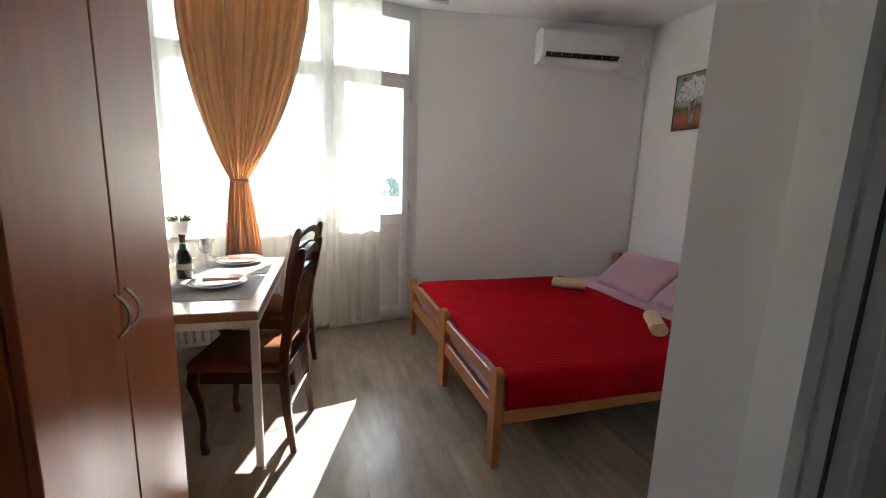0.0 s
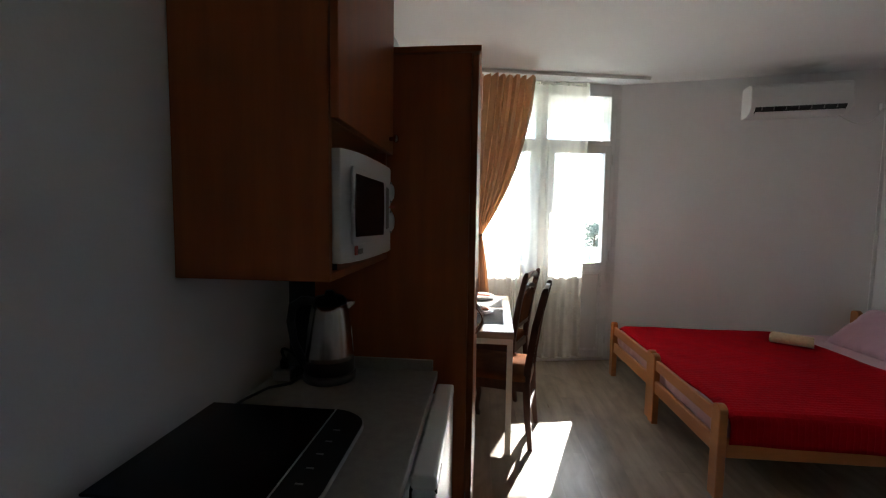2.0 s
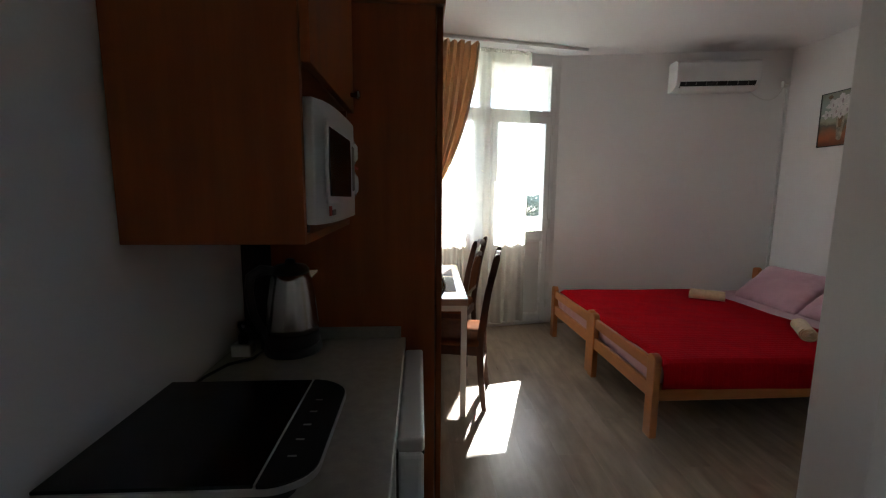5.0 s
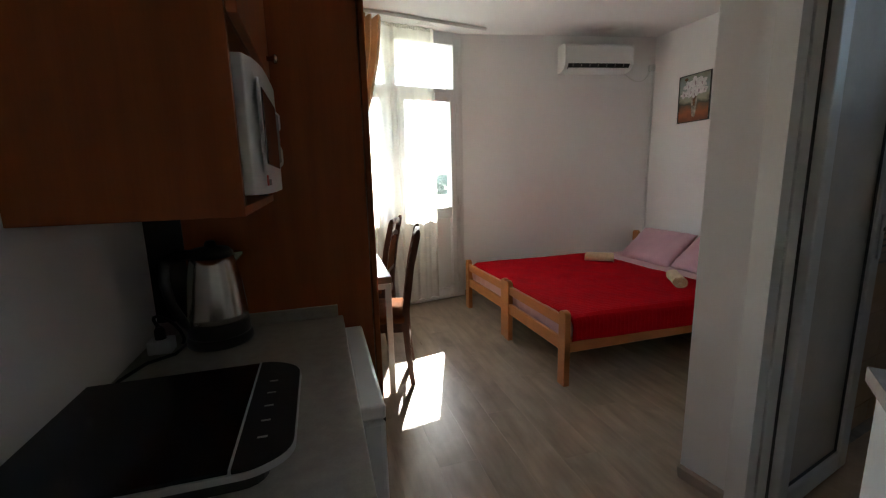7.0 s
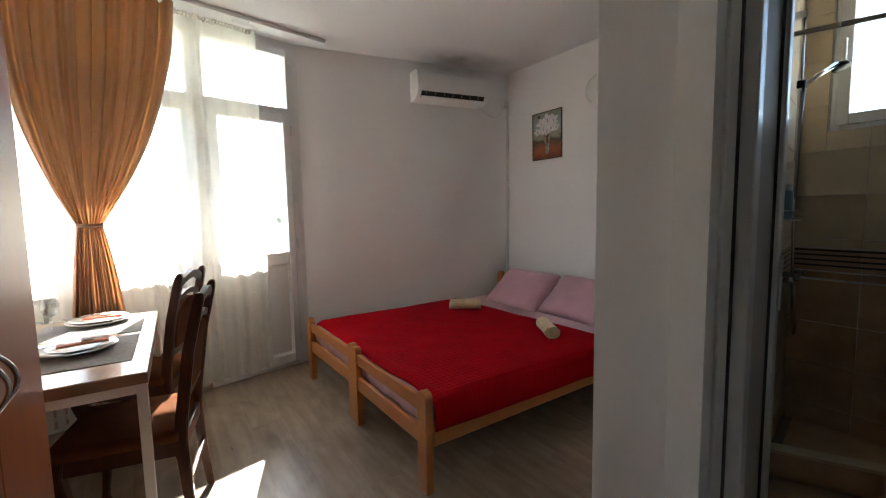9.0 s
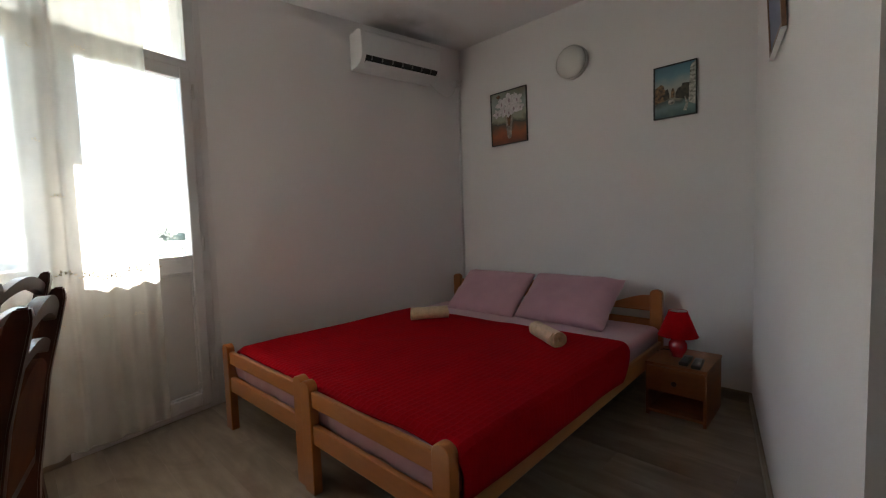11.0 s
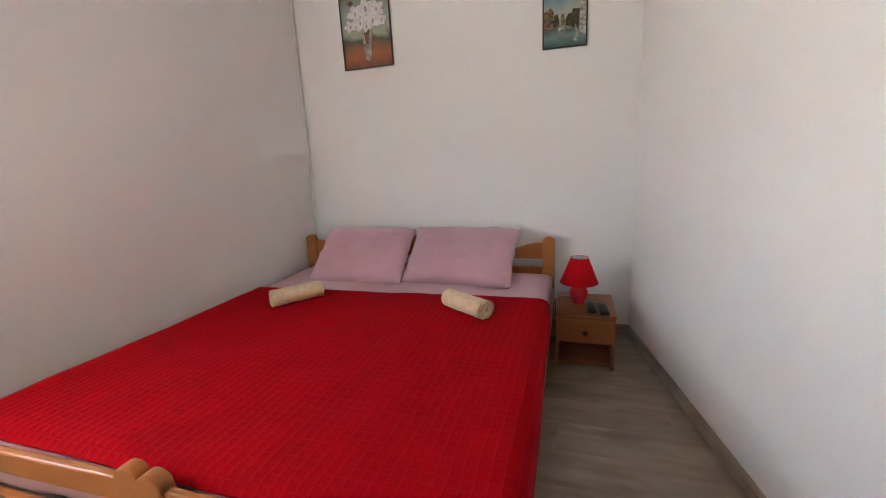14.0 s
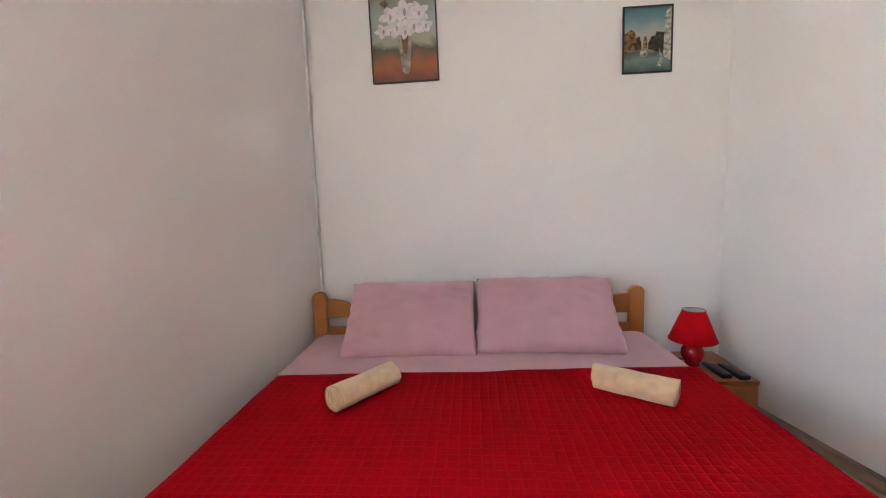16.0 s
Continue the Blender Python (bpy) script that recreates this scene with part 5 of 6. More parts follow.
top = prism([(-0.183, -0.168), (0.118, -0.168), (0.118, 0.170), (-0.183, 0.170)], 0.0625, 0.068, r=0.002)
part("glass_top", top, "black_glass", hob, "black glass cooking surface")
ctl = prism(rounded([(0.122, -0.168, 0.001), (0.149, -0.168, 0.02), (0.198, -0.138, 0.03), (0.198, 0.138, 0.03), (0.149, 0.170, 0.02), (0.122, 0.170, 0.001)]), 0.0625, 0.068)
for v in ctl.verts:
    v.co.z -= 0.05 * max(0, v.co.x - 0.122)
cp = part("control_panel", ctl, "black_satin", hob, "sloping black control panel")
part("divider", box(0.1185, 0.1215, -0.168, 0.170, 0.0625, 0.0685), "silver", hob, "thin silver dividing line")
for k in range(5):
    part("key_mark", box(0.146, 0.160, -0.102 + k * 0.045, -0.098 + k * 0.045, 0.0650, 0.0672), "grey_mat", cp)
for x in (-0.12, 0.12):
    for y in (-0.10, 0.10):
        part("foot", lathe([(0.014, 0), (0.014, 0.014)], 12), "black", hob, at=pose(x, y, 0))

# ---- kettle ----
ket = thing("electric_kettle", "brushed steel electric kettle with black base and handle", "kettle", pose(-0.908, 0.681, 0.906, 0, 0, 34) @ Matrix.Diagonal((0.97, 0.97, 1.08, 1)))
part("power_base", lathe([(0.085, 0), (0.087, 0.006), (0.085, 0.018), (0.072, 0.022)], 36), "black", ket, smooth=True)
part("foot_ring", lathe([(0.080, 0.023), (0.082, 0.028), (0.080, 0.055), (0.076, 0.06)], 36), "black", ket, smooth=True)
part("body", lathe([(0.0785, 0.058), (0.078, 0.075), (0.070, 0.15), (0.060, 0.205), (0.055, 0.222)], 40), "steel", ket, smooth=True)
part("lid", lathe([(0.056, 0.222), (0.055, 0.232), (0.045, 0.242), (0.016, 0.247), (0.014, 0.256), (0.010, 0.26)], 32), "black", ket, smooth=True)
part("spout", prism([(0.045, 0.19), (0.082, 0.218), (0.08, 0.226), (0.045, 0.226)], -0.018, 0.018, "y", 0.004), "steel", ket)
part("handle", tube([(-0.05, 0, 0.232), (-0.085, 0, 0.236), (-0.115, 0, 0.222), (-0.122, 0, 0.18), (-0.112, 0, 0.12), (-0.092, 0, 0.075), (-0.075, 0, 0.05)], [0.012, 0.014, 0.014, 0.013, 0.012, 0.012, 0.011], 12), "black", ket, smooth=True)
ad = thing("power_adapter", "white plastic plug adapter lying on the worktop", "plug adapter", pose(-1.042, 0.645, 0.906) @ Matrix.Scale(0.8, 4))
part("shell", box(-0.035, 0.035, -0.03, 0.03, 0, 0.045, 0.006), "white_pl", ad)
part("plug", lathe([(0.016, 0), (0.016, 0.03), (0.008, 0.042)], 16), "black", ad, at=pose(0, 0, 0.045))
cab_pts = [(-0.99, 0.66, 0.912), (-1.0, 0.60, 0.912), (-1.05, 0.56, 0.912), (-1.075, 0.48, 0.912), (-1.078, 0.40, 0.913), (-1.07, 0.34, 0.914), (-1.04, 0.28, 0.914)]
tagged(part("cable", tube(cab_pts, 0.0045, 8), "black", smooth=True), "black power cable along the kitchen wall", "cable")
cab2 = [(-1.042 + 0.028 * k / 12 - 0.02 * math.sin(math.pi * k / 6), 0.645 + 0.05 * k / 12, 0.972 - 0.078 * (k / 12) ** 2 + 0.035 * math.sin(math.pi * min(1, k / 9))) for k in range(13)]
tagged(part("cable", tube(cab2, 0.0045, 8), "black", smooth=True), "black kettle cable looping from the adapter", "cable")

# ---- wall cabinet with microwave niche ----
CY0, CY1, CX1 = 0.258, 0.778, -0.747
wc = thing("wall_cabinet", "cherry wall cabinet with an open microwave niche", "wall cabinet", pose(KX + 0.004, CY0, 0))
cw, cd = CY1 - CY0, CX1 - KX - 0.004
part("side_panel", box(0, cd, 0, 0.018, 1.282, 2.125, 0.001, 1), "cherry", wc)
part("side_panel", box(0, cd, cw - 0.018, cw, 1.282, 2.125, 0.001, 1), "cherry", wc)
part("bottom_panel", box(0, cd, 0.018, cw - 0.018, 1.282, 1.300, 0.001, 1), "cherry", wc)
part("mid_panel", box(0, cd - 0.004, 0.018, cw - 0.018, 1.626, 1.644), "cherry", wc)
part("top_panel", box(0, cd, 0.018, cw - 0.018, 2.107, 2.125), "cherry", wc)
part("back_panel", box(0, 0.006, 0.018, cw - 0.018, 1.30, 2.107), "cherry", wc)
wd = part("door", box(cd + 0.003, cd + 0.021, 0.001, cw - 0.002, 1.622, 2.125, 0.002, 1), "cherry", wc)
part("knob", lathe([(0.006, 0), (0.006, 0.012), (0.013, 0.018), (0.013, 0.024), (0.008, 0.028)], 18), "steel", wd, "small round steel knob", at=pose(cd + 0.021, cw - 0.055, 1.665, 0, 90, 0), smooth=True)

mw = thing("microwave_oven", "white microwave oven with a dark door window", "microwave", pose(-1.064, 0.278, 1.301))
MWW, MWD, MWH = 0.462, 0.345, 0.265
part("casing", box(0, MWD - 0.03, 0, MWW, 0.018, MWH, 0.006), "white_pl", mw)
for x in (0.04, 0.30):
    for y in (0.04, 0.42):
        part("foot", lathe([(0.012, 0), (0.012, 0.018)], 10), "black", mw, at=pose(x, y, 0))
n = 12
front = [(MWD - 0.03, 0.0)] + [(MWD + 0.012 - 0.022 * (2 * k / n - 1) ** 4, MWW * k / n) for k in range(n + 1)] + [(MWD - 0.03, MWW)]
fd = part("front_door", prism([(u, v) for u, v in front], 0.018, MWH, "z", 0.003), "white_pl", mw)
part("door_window", prism([(0.036, 0.075), (0.285, 0.07), (0.292, 0.14), (0.285, 0.215), (0.036, 0.215), (0.029, 0.14)], MWD + 0.010, MWD + 0.0145, "x", 0.002), "black_glass", fd, "dark glass door window")
part("window_surround", prism([(0.022, 0.058), (0.300, 0.055), (0.308, 0.14), (0.302, 0.230), (0.024, 0.230), (0.017, 0.14)], MWD + 0.006, MWD + 0.0118, "x", 0.002), "enamel", fd)
part("door_handle", box(MWD + 0.006, MWD + 0.016, 0.322, 0.344, 0.085, 0.205, 0.006, 3), "grey_mat", fd, "grey door grip")
for z, r in ((0.195, 0.026), (0.105, 0.029)):
    kn = part("dial", lathe([(r, 0), (r, 0.004), (r * 0.8, 0.009), (r * 0.5, 0.0095)], 28), "white_pl", fd, at=pose(MWD + 0.004, 0.408, z, 0, 90, 0), smooth=True)
    part("dial_ring", lathe([(r + 0.006, 0.0005), (r + 0.006, 0.0025), (r + 0.002, 0.0028)], 28), "grey_mat", kn, smooth=True)
    part("pointer", box(-0.018, 0.018, -0.002, 0.002, 0.009, 0.0115), "pvc_grey", kn)
M["red_ink"] = mat("red_ink", (0.55, 0.05, 0.03), 0.5)
for k in range(6):
    part("print_mark", box(MWD + 0.0085, MWD + 0.0105, 0.372 + 0.013 * k, 0.380 + 0.013 * k, 0.147 + 0.004 * (k % 2), 0.151 + 0.004 * (k % 2)), "red_ink", fd)
part("brand_mark", box(MWD + 0.0075, MWD + 0.0095, 0.040, 0.060, 0.034, 0.054), "red_ink", fd, "red logo shape")
part("brand_bar", box(MWD + 0.0085, MWD + 0.0105, 0.064, 0.096, 0.034, 0.046), "grey_mat", fd, "grey lettering bar")

# ---- bathroom: door frame and open leaf ----
jx = 0.865
bf = thing("door_2", "grey-white plastic bathroom door standing open inwards", "bathroom door", pose(0, 0, 0), kind="structure")
part("casing_strip", box(0.8305, 0.875, 0.448, 0.5285, 0.0, 2.72), "pvc_grey", bf)
part("jamb", box(0.877, 0.935, 0.44, 0.50, 0.0, 2.08, 0.004), "pvc_grey", bf)
part("seal", box(0.924, 0.935, 0.4365, 0.4400, 0.0, 2.06), "rubber", bf)
part("jamb", box(0.87, 0.995, -0.145, -0.085, 0.0, 2.08, 0.004), "pvc_grey", bf)
part("head", box(jx, 0.935, -0.085, 0.44, 2.02, 2.08, 0.004), "pvc_grey", bf)
LEAF = pose(0.940, 0.437, 0, 0, 0, 12)
lf = part("door_leaf", box(0.0, 0.075, -0.03, 0.025, 0.03, 2.03, 0.006, 3), "pvc_grey", bf, at=LEAF)
for a, b, c, d in ((0.535, 0.615, 0.03, 2.03), (0.075, 0.535, 0.03, 0.115), (0.075, 0.535, 1.95, 2.03)):
    part("stile", box(a, b, -0.03, 0.025, c, d, 0.006, 3), "pvc_grey", lf)
part("door_panel", box(0.075, 0.535, -0.008, 0.008, 0.115, 1.95), "frost", lf, "translucent grey door panel")
for a, b, c, d in ((0.075, 0.080, 0.115, 1.95), (0.530, 0.535, 0.115, 1.95), (0.080, 0.530, 0.115, 0.120), (0.080, 0.530, 1.945, 1.95)):
    part("glazing_seal", box(a, b, -0.016, -0.008, c, d), "rubber", lf)
hp = part("handle", box(0.567, 0.593, -0.038, -0.03, 0.97, 1.15, 0.003), "pvc_grey", lf)
part("lever", tube([(0.58, -0.038, 1.09), (0.58, -0.075, 1.09), (0.485, -0.078, 1.09)], 0.008, 8), "steel", hp, smooth=True)
part("lever", tube([(0.58, 0.025, 1.09), (0.58, 0.07, 1.09), (0.67, 0.074, 1.09)], 0.008, 8), "steel", hp, smooth=True)

# ---- bathroom window ----
bw = thing("window_2", "small white plastic bathroom window, closed", "window", pose(BX - 0.03, -0.035, 0), kind="structure")


def bars_x(name, y0, y1, z0, z1, w, x0, x1, parent):
    for a, b, c, d in ((y0, y0 + w, z0, z1), (y1 - w, y1, z0, z1), (y0 + w, y1 - w, z0, z0 + w), (y0 + w, y1 - w, z1 - w, z1)):
        part(name, box(x0, x1, a, b, c, d, 0.004, 2), "pvc", parent)


bars_x("window_frame", 0.37, 0.83, 1.72, 2.60, 0.045, 0.04, 0.11, bw)
bars_x("sash", 0.395, 0.805, 1.745, 2.575, 0.058, 0.015, 0.075, bw)
gp = part("pane", box(0.045, 0.051, 0.445, 0.755, 1.795, 2.52), M["glass"], bw)
gp.visible_shadow = False
part("handle", box(-0.02, 0.0, 0.765, 0.785, 2.08, 2.20, 0.005), "pvc", bw)

# ---- shower ----
tray = thing("shower_tray", "low tiled shower kerb with a pale top strip", "shower tray", pose(0, 0, 0))
k0, k1 = (2.16, 0.785), (2.70, -0.25)
klen = math.hypot(k1[0] - k0[0], k1[1] - k0[1])
part("kerb", box(0, klen, 0.0, 0.07, 0.012, 0.135, 0.002), "tile_brown", tray, at=along(k0, k1))
part("kerb_top", box(0, klen, -0.004, 0.074, 0.135, 0.152, 0.003), "tile_beige", tray, "pale strip along the kerb", at=along(k0, k1))

S_AT = along((PIER[0], PIER[1] - 0.208), (PART1[0], PART1[1] - 0.208))   # bath side of the partition: x along it, -y into the bath


def s_of(x):
    return (x - PIER[0]) / 0.9854


sh = thing("shower_set", "chrome riser rail shower with hand shower and hose", "shower", S_AT)
s0 = s_of(2.46)
part("riser_rail", tube([(s0, -0.06, 1.50), (s0, -0.06, 2.24)], 0.010, 12), "chrome", sh, smooth=True)
for z in (1.51, 2.22):
    part("bracket", box(s0 - 0.018, s0 + 0.018, -0.075, -0.001, z - 0.018, z + 0.018, 0.005), "chrome", sh)
part("slider", box(s0 - 0.013, s0 + 0.013, -0.080, -0.045, 1.875, 1.915, 0.008), "black", sh)
hd = part("hand_shower", tube([(s0 + 0.0, -0.07, 1.88), (s0 + 0.10, -0.12, 1.95), (s0 + 0.20, -0.17, 2.005)], [0.010, 0.012, 0.016], 12), "chrome", sh, smooth=True)
hm = lathe([(0.012, 0.03), (0.035, 0.012), (0.038, 0.0), (0.034, -0.004)], 24)
part("spray_face", hm, "black", hd, "dark spray face", at=pose(s0 + 0.235, -0.19, 1.995, -25, 15, 0), smooth=True)
part("hose", tube([(s0, -0.075, 1.88), (s0 - 0.03, -0.07, 1.75), (s0 - 0.03, -0.065, 1.3), (s0 + 0.02, -0.07, 0.9), (s0 + 0.07, -0.08, 0.68), (s0 + 0.10, -0.08, 0.64), (s0 + 0.125, -0.08, 0.68), (s0 + 0.11, -0.075, 0.80), (s0 + 0.10, -0.07, 0.90)], 0.008, 10), "steel", sh, smooth=True)
mx = part("mixer", tube([(s0 - 0.02, -0.06, 0.935), (s0 + 0.22, -0.06, 0.935)], 0.020, 14), "chrome", sh, "chrome bar mixer", smooth=True)
part("lever", box(s0 + 0.08, s0 + 0.12, -0.12, -0.06, 0.955, 0.975, 0.006), "chrome", mx)
for s in (s0 + 0.0, s0 + 0.20):
    part("rosette", lathe([(0.03, 0), (0.028, 0.012), (0.016, 0.018), (0.014, 0.06)], 20), "chrome", mx, at=pose(s, 0, 0.935, 90, 0, 0), smooth=True)
cloth = thing("washcloth", "brown washcloth hanging from a hook on the bathroom tiles", "washcloth", S_AT @ pose(s_of(2.03), -0.012, 0))
wc_bm = bmesh.new()
cols = []
for i in range(13):
    u = i / 12
    cols.append([wc_bm.verts.new(((u - 0.5) * (0.03 + 0.07 * min(1, v * 2.2)), -0.022 - 0.010 * math.sin(u * 15) * min(1, v * 3), 1.19 - 0.29 * v - 0.01 * math.sin(u * 5))) for v in (j / 12 for j in range(13))])
for ca, cb2 in zip(cols, cols[1:]):
    for j in range(12):
        wc_bm.faces.new((ca[j], cb2[j], cb2[j + 1], ca[j + 1]))
M["washcloth"] = mat("brown_terry", (0.24, 0.12, 0.07), 0.95, var=0.1, scale=30, bump=0.4, bscale=300)
wob = part("cloth", wc_bm, "washcloth", cloth, smooth=True)
wth = wob.modifiers.new("thick", "SOLIDIFY")
wth.thickness = 0.005
part("hook", tube([(0, -0.0005, 1.22), (0, -0.03, 1.205), (0, -0.036, 1.185), (0, -0.028, 1.175)], 0.004, 8), "chrome", cloth, "chrome hook", smooth=True)
cad = thing("shower_caddy", "small chrome wire corner caddy", "shower caddy", S_AT @ pose(s_of(2.30), 0, 1.24))
for z in (0.0, 0.045):
    part("wire", tube([(0, -0.002, z), (0, -0.10, z), (0.22, -0.10, z), (0.22, -0.002, z)], 0.003, 6), "chrome", cad, smooth=True)
for k in range(6):
    part("wire", tube([(0.02 + k * 0.036, -0.002, 0.0), (0.02 + k * 0.036, -0.10, 0.0)], 0.002, 6), "chrome", cad)
gelb = thing("gel_bottle", "pale blue shower gel bottle in the wire caddy", "bottle", S_AT @ pose(s_of(2.36), -0.05, 1.243))
M["gel"] = mat("blue_plastic", (0.32, 0.45, 0.55), 0.3)
part("body", box(-0.028, 0.028, -0.018, 0.018, 0, 0.14, 0.010, 3), "gel", gelb, smooth=True)
part("cap", lathe([(0.014, 0.14), (0.014, 0.165), (0.012, 0.168)], 18), "white_pl", gelb)
part("label", box(-0.024, 0.024, -0.0195, -0.0175, 0.04, 0.10), "white_pl", gelb, "pale label")
rod_a, rod_b = (2.22, 0.79, 2.07), (2.36, -0.59, 1.98)
tagged(part("shower_rod", tube([rod_a, rod_b], 0.011, 10), "steel", smooth=True), "steel shower curtain rod across the bathroom", "shower rod")
boil = thing("water_heater", "white cylindrical electric water heater under the ceiling", "water heater", pose(2.78, 0.10, 1.98))
part("tank", lathe([(0.05, 0.0), (0.14, 0.012), (0.175, 0.05), (0.18, 0.09), (0.18, 0.66), (0.16, 0.70)], 40), "enamel", boil, smooth=True)
part("bottom_cap", lathe([(0.10, -0.025), (0.12, -0.01), (0.12, 0.01)], 32), "grey_mat", boil, smooth=True)

# ---- kitchen sink unit, set askew by the bathroom door ----
SK = pose(0.557, 0.024, 0, 0, 0, -140)       # local x along the side, y away from the door
sk = thing("sink_unit", "white sink cabinet with grey worktop and steel basin", "sink unit", SK)
SD, SW = 0.56, 0.78
part("carcass", box(0.012, SD - 0.01, 0.02, SW, 0.08, 0.855, 0.002, 1), "white_pl", sk)
part("plinth", box(0.03, SD - 0.05, 0.03, SW - 0.02, 0.0, 0.08), "white_pl", sk)
wtop = bmesh.new()
for a, b, c, d in ((0, 0.06, 0, SW), (0.06, SD - 0.09, 0, 0.10), (SD - 0.09, SD, 0, SW), (0.06, SD - 0.09, 0.52, SW)):
    box(a, b, c, d, 0.857, 0.892, bm=wtop)
bmesh.ops.remove_doubles(wtop, verts=wtop.verts, dist=1e-5)
part("worktop", wtop, "counter", sk, "grey speckled worktop")
bx0, bx1, by0, by1 = 0.049, SD - 0.075, 0.075, 0.545


def basin_shell(levels):
    """Rounded rectangles joined level by level, each (height, inset, corner radius)."""
    bm = bmesh.new()
    rings = []
    for z, ins, r in levels:
        ring = []
        for cx, cy, a0 in ((bx1 - ins - r, by1 - ins - r, 0), (bx0 + ins + r, by1 - ins - r, 90), (bx0 + ins + r, by0 + ins + r, 180), (bx1 - ins - r, by0 + ins + r, 270)):
            for k in range(9):
                a = radians(a0 + 90 * k / 8)
                ring.append(bm.verts.new((cx + r * math.cos(a), cy + r * math.sin(a), z)))
        rings.append(ring)
    for a, b in zip(rings, rings[1:]):
        for k in range(len(a)):
            bm.faces.new((a[k], a[(k + 1) % len(a)], b[(k + 1) % len(a)], b[k]))
    return bm, rings


M["basin"] = mat("pressed_steel", (0.30, 0.295, 0.285), 0.24, 1.0, var=0.08, scale=14)
shell, rings = basin_shell(((0.8925, 0.0, 0.022), (0.8965, 0.001, 0.022), (0.8985, 0.005, 0.022), (0.8965, 0.012, 0.024), (0.8955, 0.024, 0.028), (0.8925, 0.028, 0.03)))
basin = part("basin", shell, "basin", sk, "pressed steel basin rim", smooth=True)
shell, rings = basin_shell(((0.8925, 0.028, 0.03), (0.886, 0.032, 0.04), (0.80, 0.045, 0.06), (0.772, 0.056, 0.065), (0.757, 0.085, 0.07), (0.755, 0.12, 0.07)))
shell.faces.new(rings[-1])
part("bowl", shell, "basin", basin, smooth=True)
part("drain", lathe([(0.03, 0.7555), (0.03, 0.758), (0.012, 0.7565)], 20), "chrome", basin, at=pose((bx0 + bx1) / 2, (by0 + by1) / 2, 0))
fau = thing("faucet", "chrome kitchen faucet standing on the sink worktop", "faucet", SK @ pose(0.024, 0.231, 0.892))
part("body", lathe([(0.024, 0), (0.024, 0.004), (0.021, 0.012), (0.020, 0.085), (0.0235, 0.092), (0.0235, 0.112), (0.018, 0.122)], 28), "chrome", fau, smooth=True)
part("spout", tube([(0.0, 0, 0.075), (0.06, 0, 0.11), (0.14, 0, 0.125), (0.19, 0, 0.115), (0.195, 0, 0.095)], 0.011, 12), "chrome", fau, smooth=True)
part("lever", box(-0.01, 0.075, -0.008, 0.008, 0.122, 0.132, 0.004), "chrome", fau)

# ---- balcony and outdoors ----
bal = thing("balcony", "concrete balcony with a white railing under an overhang", "balcony", W_AT, kind="structure")
part("balcony_floor", box(-2.2, 4.5, 0.282, 1.42, -0.22, -0.03), "concrete", bal)
part("overhang", box(-2.2, 4.5, 0.282, 1.33, 2.68, 2.84), "soil", bal, "white rendered overhang")
part("top_rail", box(-2.2, 4.5, 1.30, 1.38, 0.99, 1.05, 0.01), "pvc", bal)
part("lower_rail", box(-2.2, 4.5, 1.32, 1.36, 0.10, 0.14, 0.005), "pvc", bal)
for k in range(11):
    x = -2.15 + k * 0.65
    part("rail_post", box(x, x + 0.04, 1.32, 1.36, -0.03, 0.99, 0.004), "pvc", bal)
M["rail_panel"] = mat("pale_blue_panel", (0.20, 0.26, 0.31), 0.35, var=0.03)
for k in range(10):
    x = -2.105 + k * 0.65
    part("rail_panel", box(x, x + 0.60, 1.335, 1.345, 0.15, 0.97), "rail_panel", bal)
gr = bmesh.new()
bmesh.ops.create_grid(gr, x_segments=60, y_segments=60, size=900)
for v in gr.verts:
    d = math.hypot(v.co.x, v.co.y)
    v.co.z = -9 + max(0, d - 200) * 0.035 * (0.6 + 0.8 * noise.noise(Vector((v.co.x * 0.004, v.co.y * 0.004, 0))))
tagged(part("ground", gr, "ground", smooth=True), kind="structure")
outer = tagged(part("building_shell", box(-1.32, 3.24, -1.85, 3.6, -9, -0.25), "soil"), "rendered lower storeys of the building", "building", kind="structure")


def tree(x, y, h, seed, label):
    random.seed(seed)
    t = thing("tree", label, "tree", pose(x, y, -9), group="trees beyond the balcony")
    tr = tube([(0, 0, 0), (0.1, 0.05, h * 0.3), (0.0, 0.1, h * 0.6), (0.1, 0.0, h * 0.92)], [0.28, 0.22, 0.15, 0.04], 9)
    limbs = []
    for k in range(9):
        a, z = random.uniform(0, 6.28), h * random.uniform(0.35, 0.8)
        e = Vector((math.cos(a), math.sin(a), 0.6)) * h * 0.2
        limbs.append(Vector((0, 0, z)) + e)
        tube([(0, 0, z), Vector((0, 0, z)) + e * 0.5 + Vector((0, 0, 0.1)), Vector((0, 0, z)) + e], [0.09, 0.06, 0.02], 6, bm=tr)
    part("trunk", tr, M["bark"], t)
    cr = bmesh.new()
    for k in range(2400):
        c = random.choice(limbs + [Vector((0, 0, h * 0.85))])
        o = Vector((random.gauss(0, 1), random.gauss(0, 1), random.gauss(0, 0.8))) * h * 0.06
        r = random.uniform(0.07, 0.17)
        p = c + o
        q = Euler((random.uniform(0, 6), random.uniform(0, 6), 0)).to_matrix()
        vs = [cr.verts.new(p + q @ Vector(w) * r) for w in ((1.3, 0, 0), (0, 0.8, 0.2), (-1.2, 0.1, 0), (0, -0.8, 0.2))]
        cr.faces.new(vs)
    part("crown", cr, "hazy_green", t)


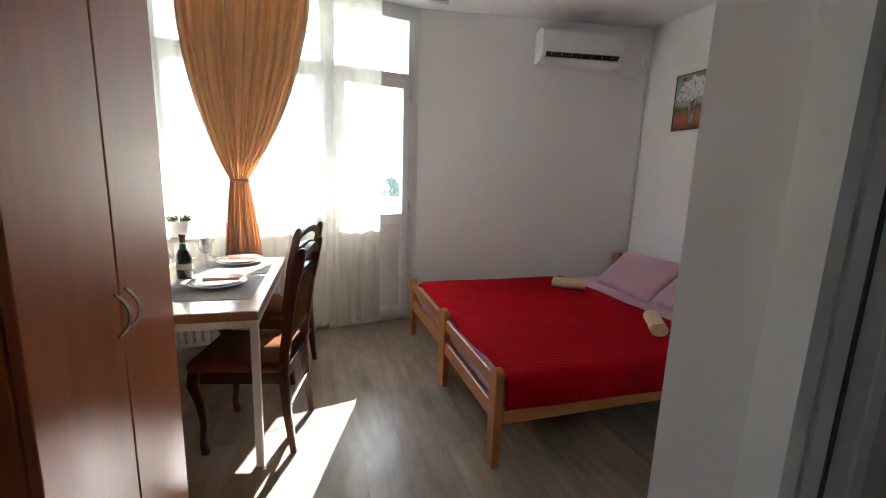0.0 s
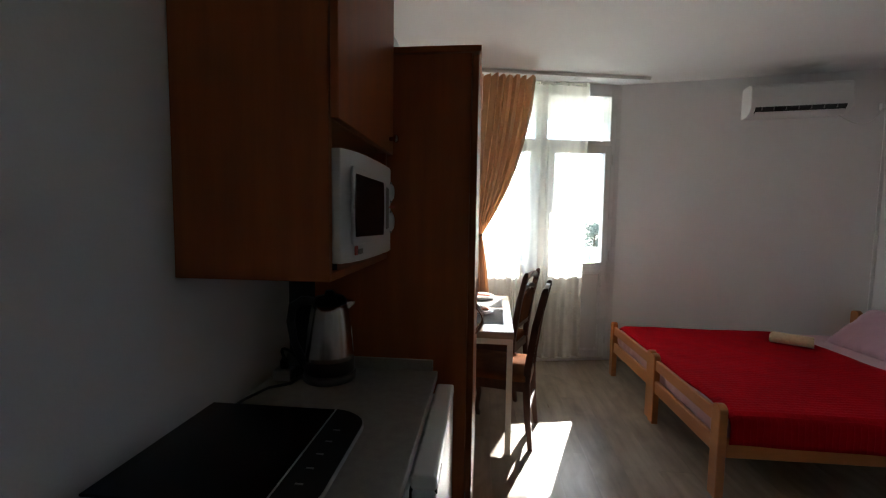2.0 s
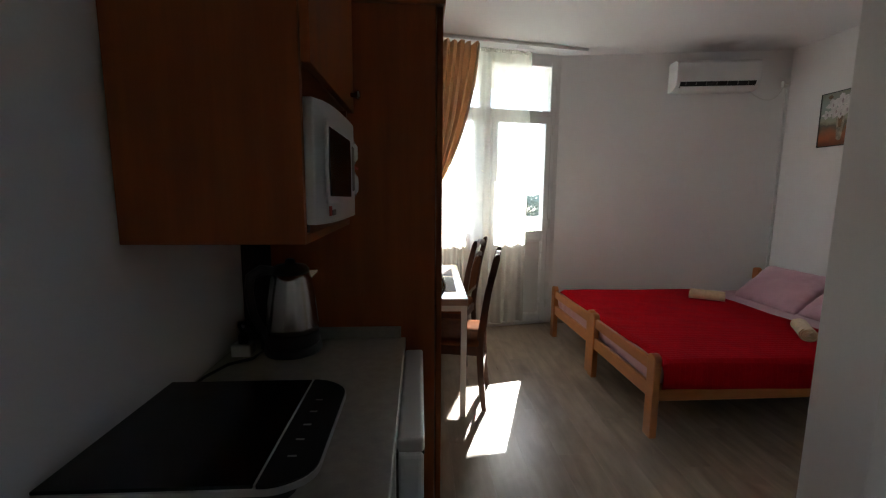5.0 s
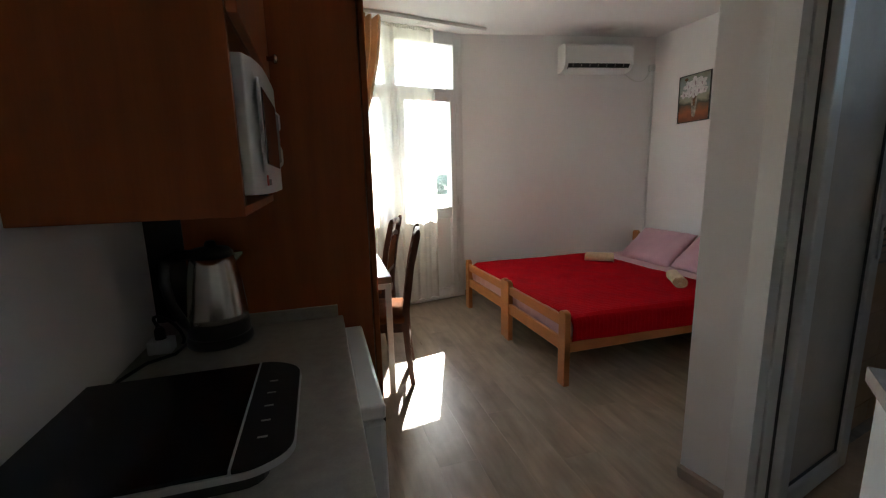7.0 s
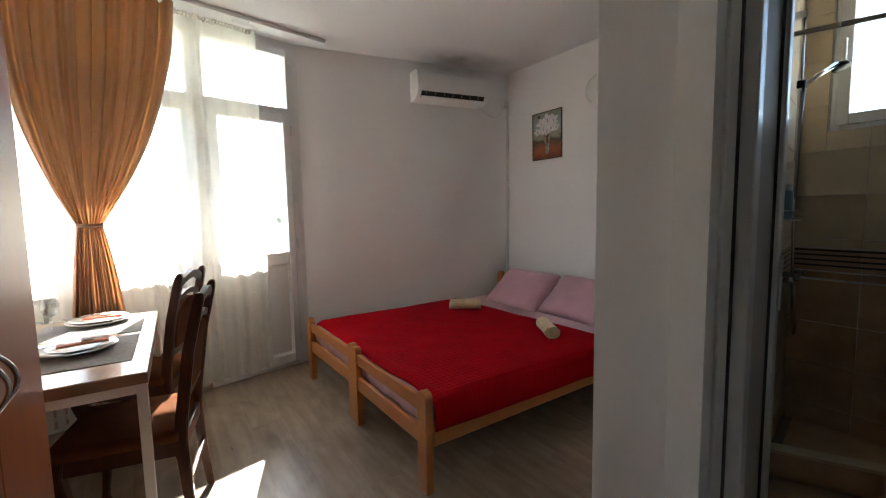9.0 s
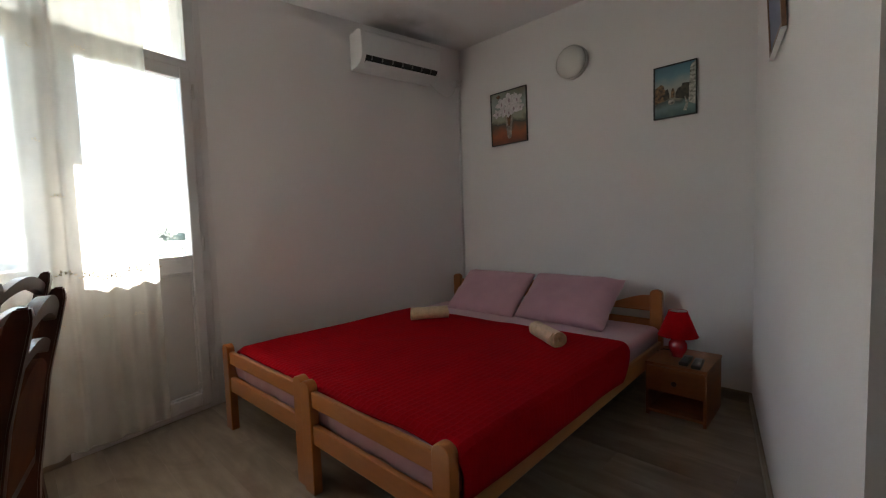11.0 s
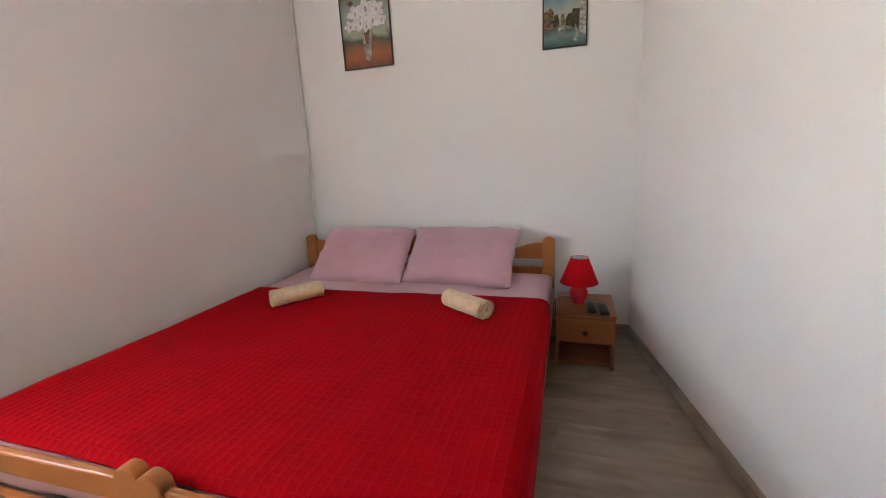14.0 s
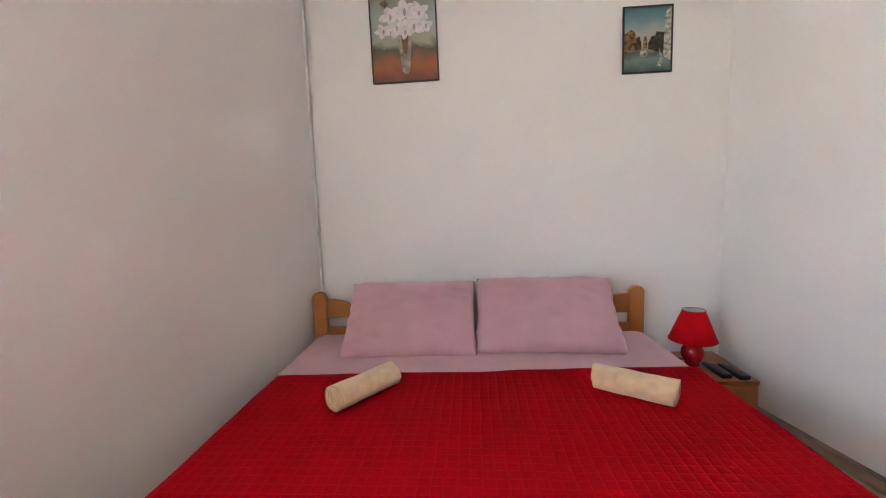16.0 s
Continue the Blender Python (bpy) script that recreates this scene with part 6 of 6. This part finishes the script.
M["bark"] = mat("bark", (0.12, 0.09, 0.06), 0.9, var=0.2)
for k, (x, y, h) in enumerate(((17.5, 70, 10.3), (12.5, 76, 10.0), (24, 80, 10.5), (33, 84, 10.8), (42, 92, 10.6), (-8, 80, 10.2))):
    tree(x, y, h, 20 + k, "leafy green tree beyond the balcony railing")

# ---- tiles of the bathroom ----


def tiles():
    """Glazed wall tiles: pale above, brown below, with a striped border between."""
    far = bpy.data.objects["wall_bath_far"]
    side = tagged(part("wall_tiling", box(0.02, s_of(BX), -0.004, 0.0, 0.0, 2.60), "grout", at=S_AT), kind="structure")
    tw, th = 0.40, 0.25
    cache = {}

    def tile(parent, m, a, b, c, d, material):
        key = (round(b - a, 3), round(d - c, 3), material)
        if key not in cache:
            bm = box(0, b - a - 0.003, 0, 0.007, 0, d - c - 0.003, 0.0012, 1)
            me = bpy.data.meshes.new("tile")
            bm.to_mesh(me)
            bm.free()
            me.materials.append(M[material])
            cache[key] = me
        ob = new("tile", cache[key])
        ob.parent = parent
        ob.matrix_basis = m @ pose(a, 0, c)

    rows = [(0.125 + th * k, 0.125 + th * (k + 1), "tile_brown") for k in range(-1, 3)]
    rows = [(max(0.0, r[0]), r[1], r[2]) for r in rows]
    rows += [(0.885, 0.925, "tile_brown"), (0.93, 1.06, "tile_brown"), (1.065, 1.115, "tile_beige")]
    rows += [(1.115 + th * k, 1.115 + th * (k + 1), "tile_beige") for k in range(6)]
    fm = Matrix.Identity(4)
    for c, d, material in rows:
        # far wall: wall-local x runs along it from y = -0.6
        a = 0.02
        while a < 1.6:
            b = min(a + tw, 1.6)
            if d > 1.72 and c < 2.60 and b > 0.935 and a < 1.395:
                if c < 1.70:
                    tile(far, fm, max(a, 0.93), min(b, 1.40), c, 1.72, material)
                for p, q in ((a, min(b, 0.93)), (max(a, 1.40), b)):
                    if q - p > 0.03:
                        tile(far, fm, p, q, c, min(d, H), material)
            else:
                tile(far, fm, a, b, c, min(d, H), material)
            a = b
        a = s_of(1.70)
        while a < s_of(BX):
            b = min(a + tw, s_of(BX) - 0.005)
            if b - a < 0.05:
                break
            tile(side, pose(0, -0.011, 0), a, b, c, min(d, 2.60), material)
            a = b
    # dark lines of the border
    for k, z in enumerate((0.955, 0.985, 1.015, 1.043)):
        part("border_stripe", box(0.02, 1.6, 0.0065, 0.0085, z, z + 0.010), "black", far, "dark border stripe")
        part("border_stripe", box(s_of(1.75), s_of(BX) - 0.01, -0.0125, -0.0105, z, z + 0.010), "black", side, "dark border stripe")


tiles()
bfl = tagged(part("bath_floor", prism([(1.0, -0.6), (BX, -0.6), (BX, 0.88), (1.0, 0.50)], -0.011, 0.006), "tile_brown"), kind="structure")

plank_row()
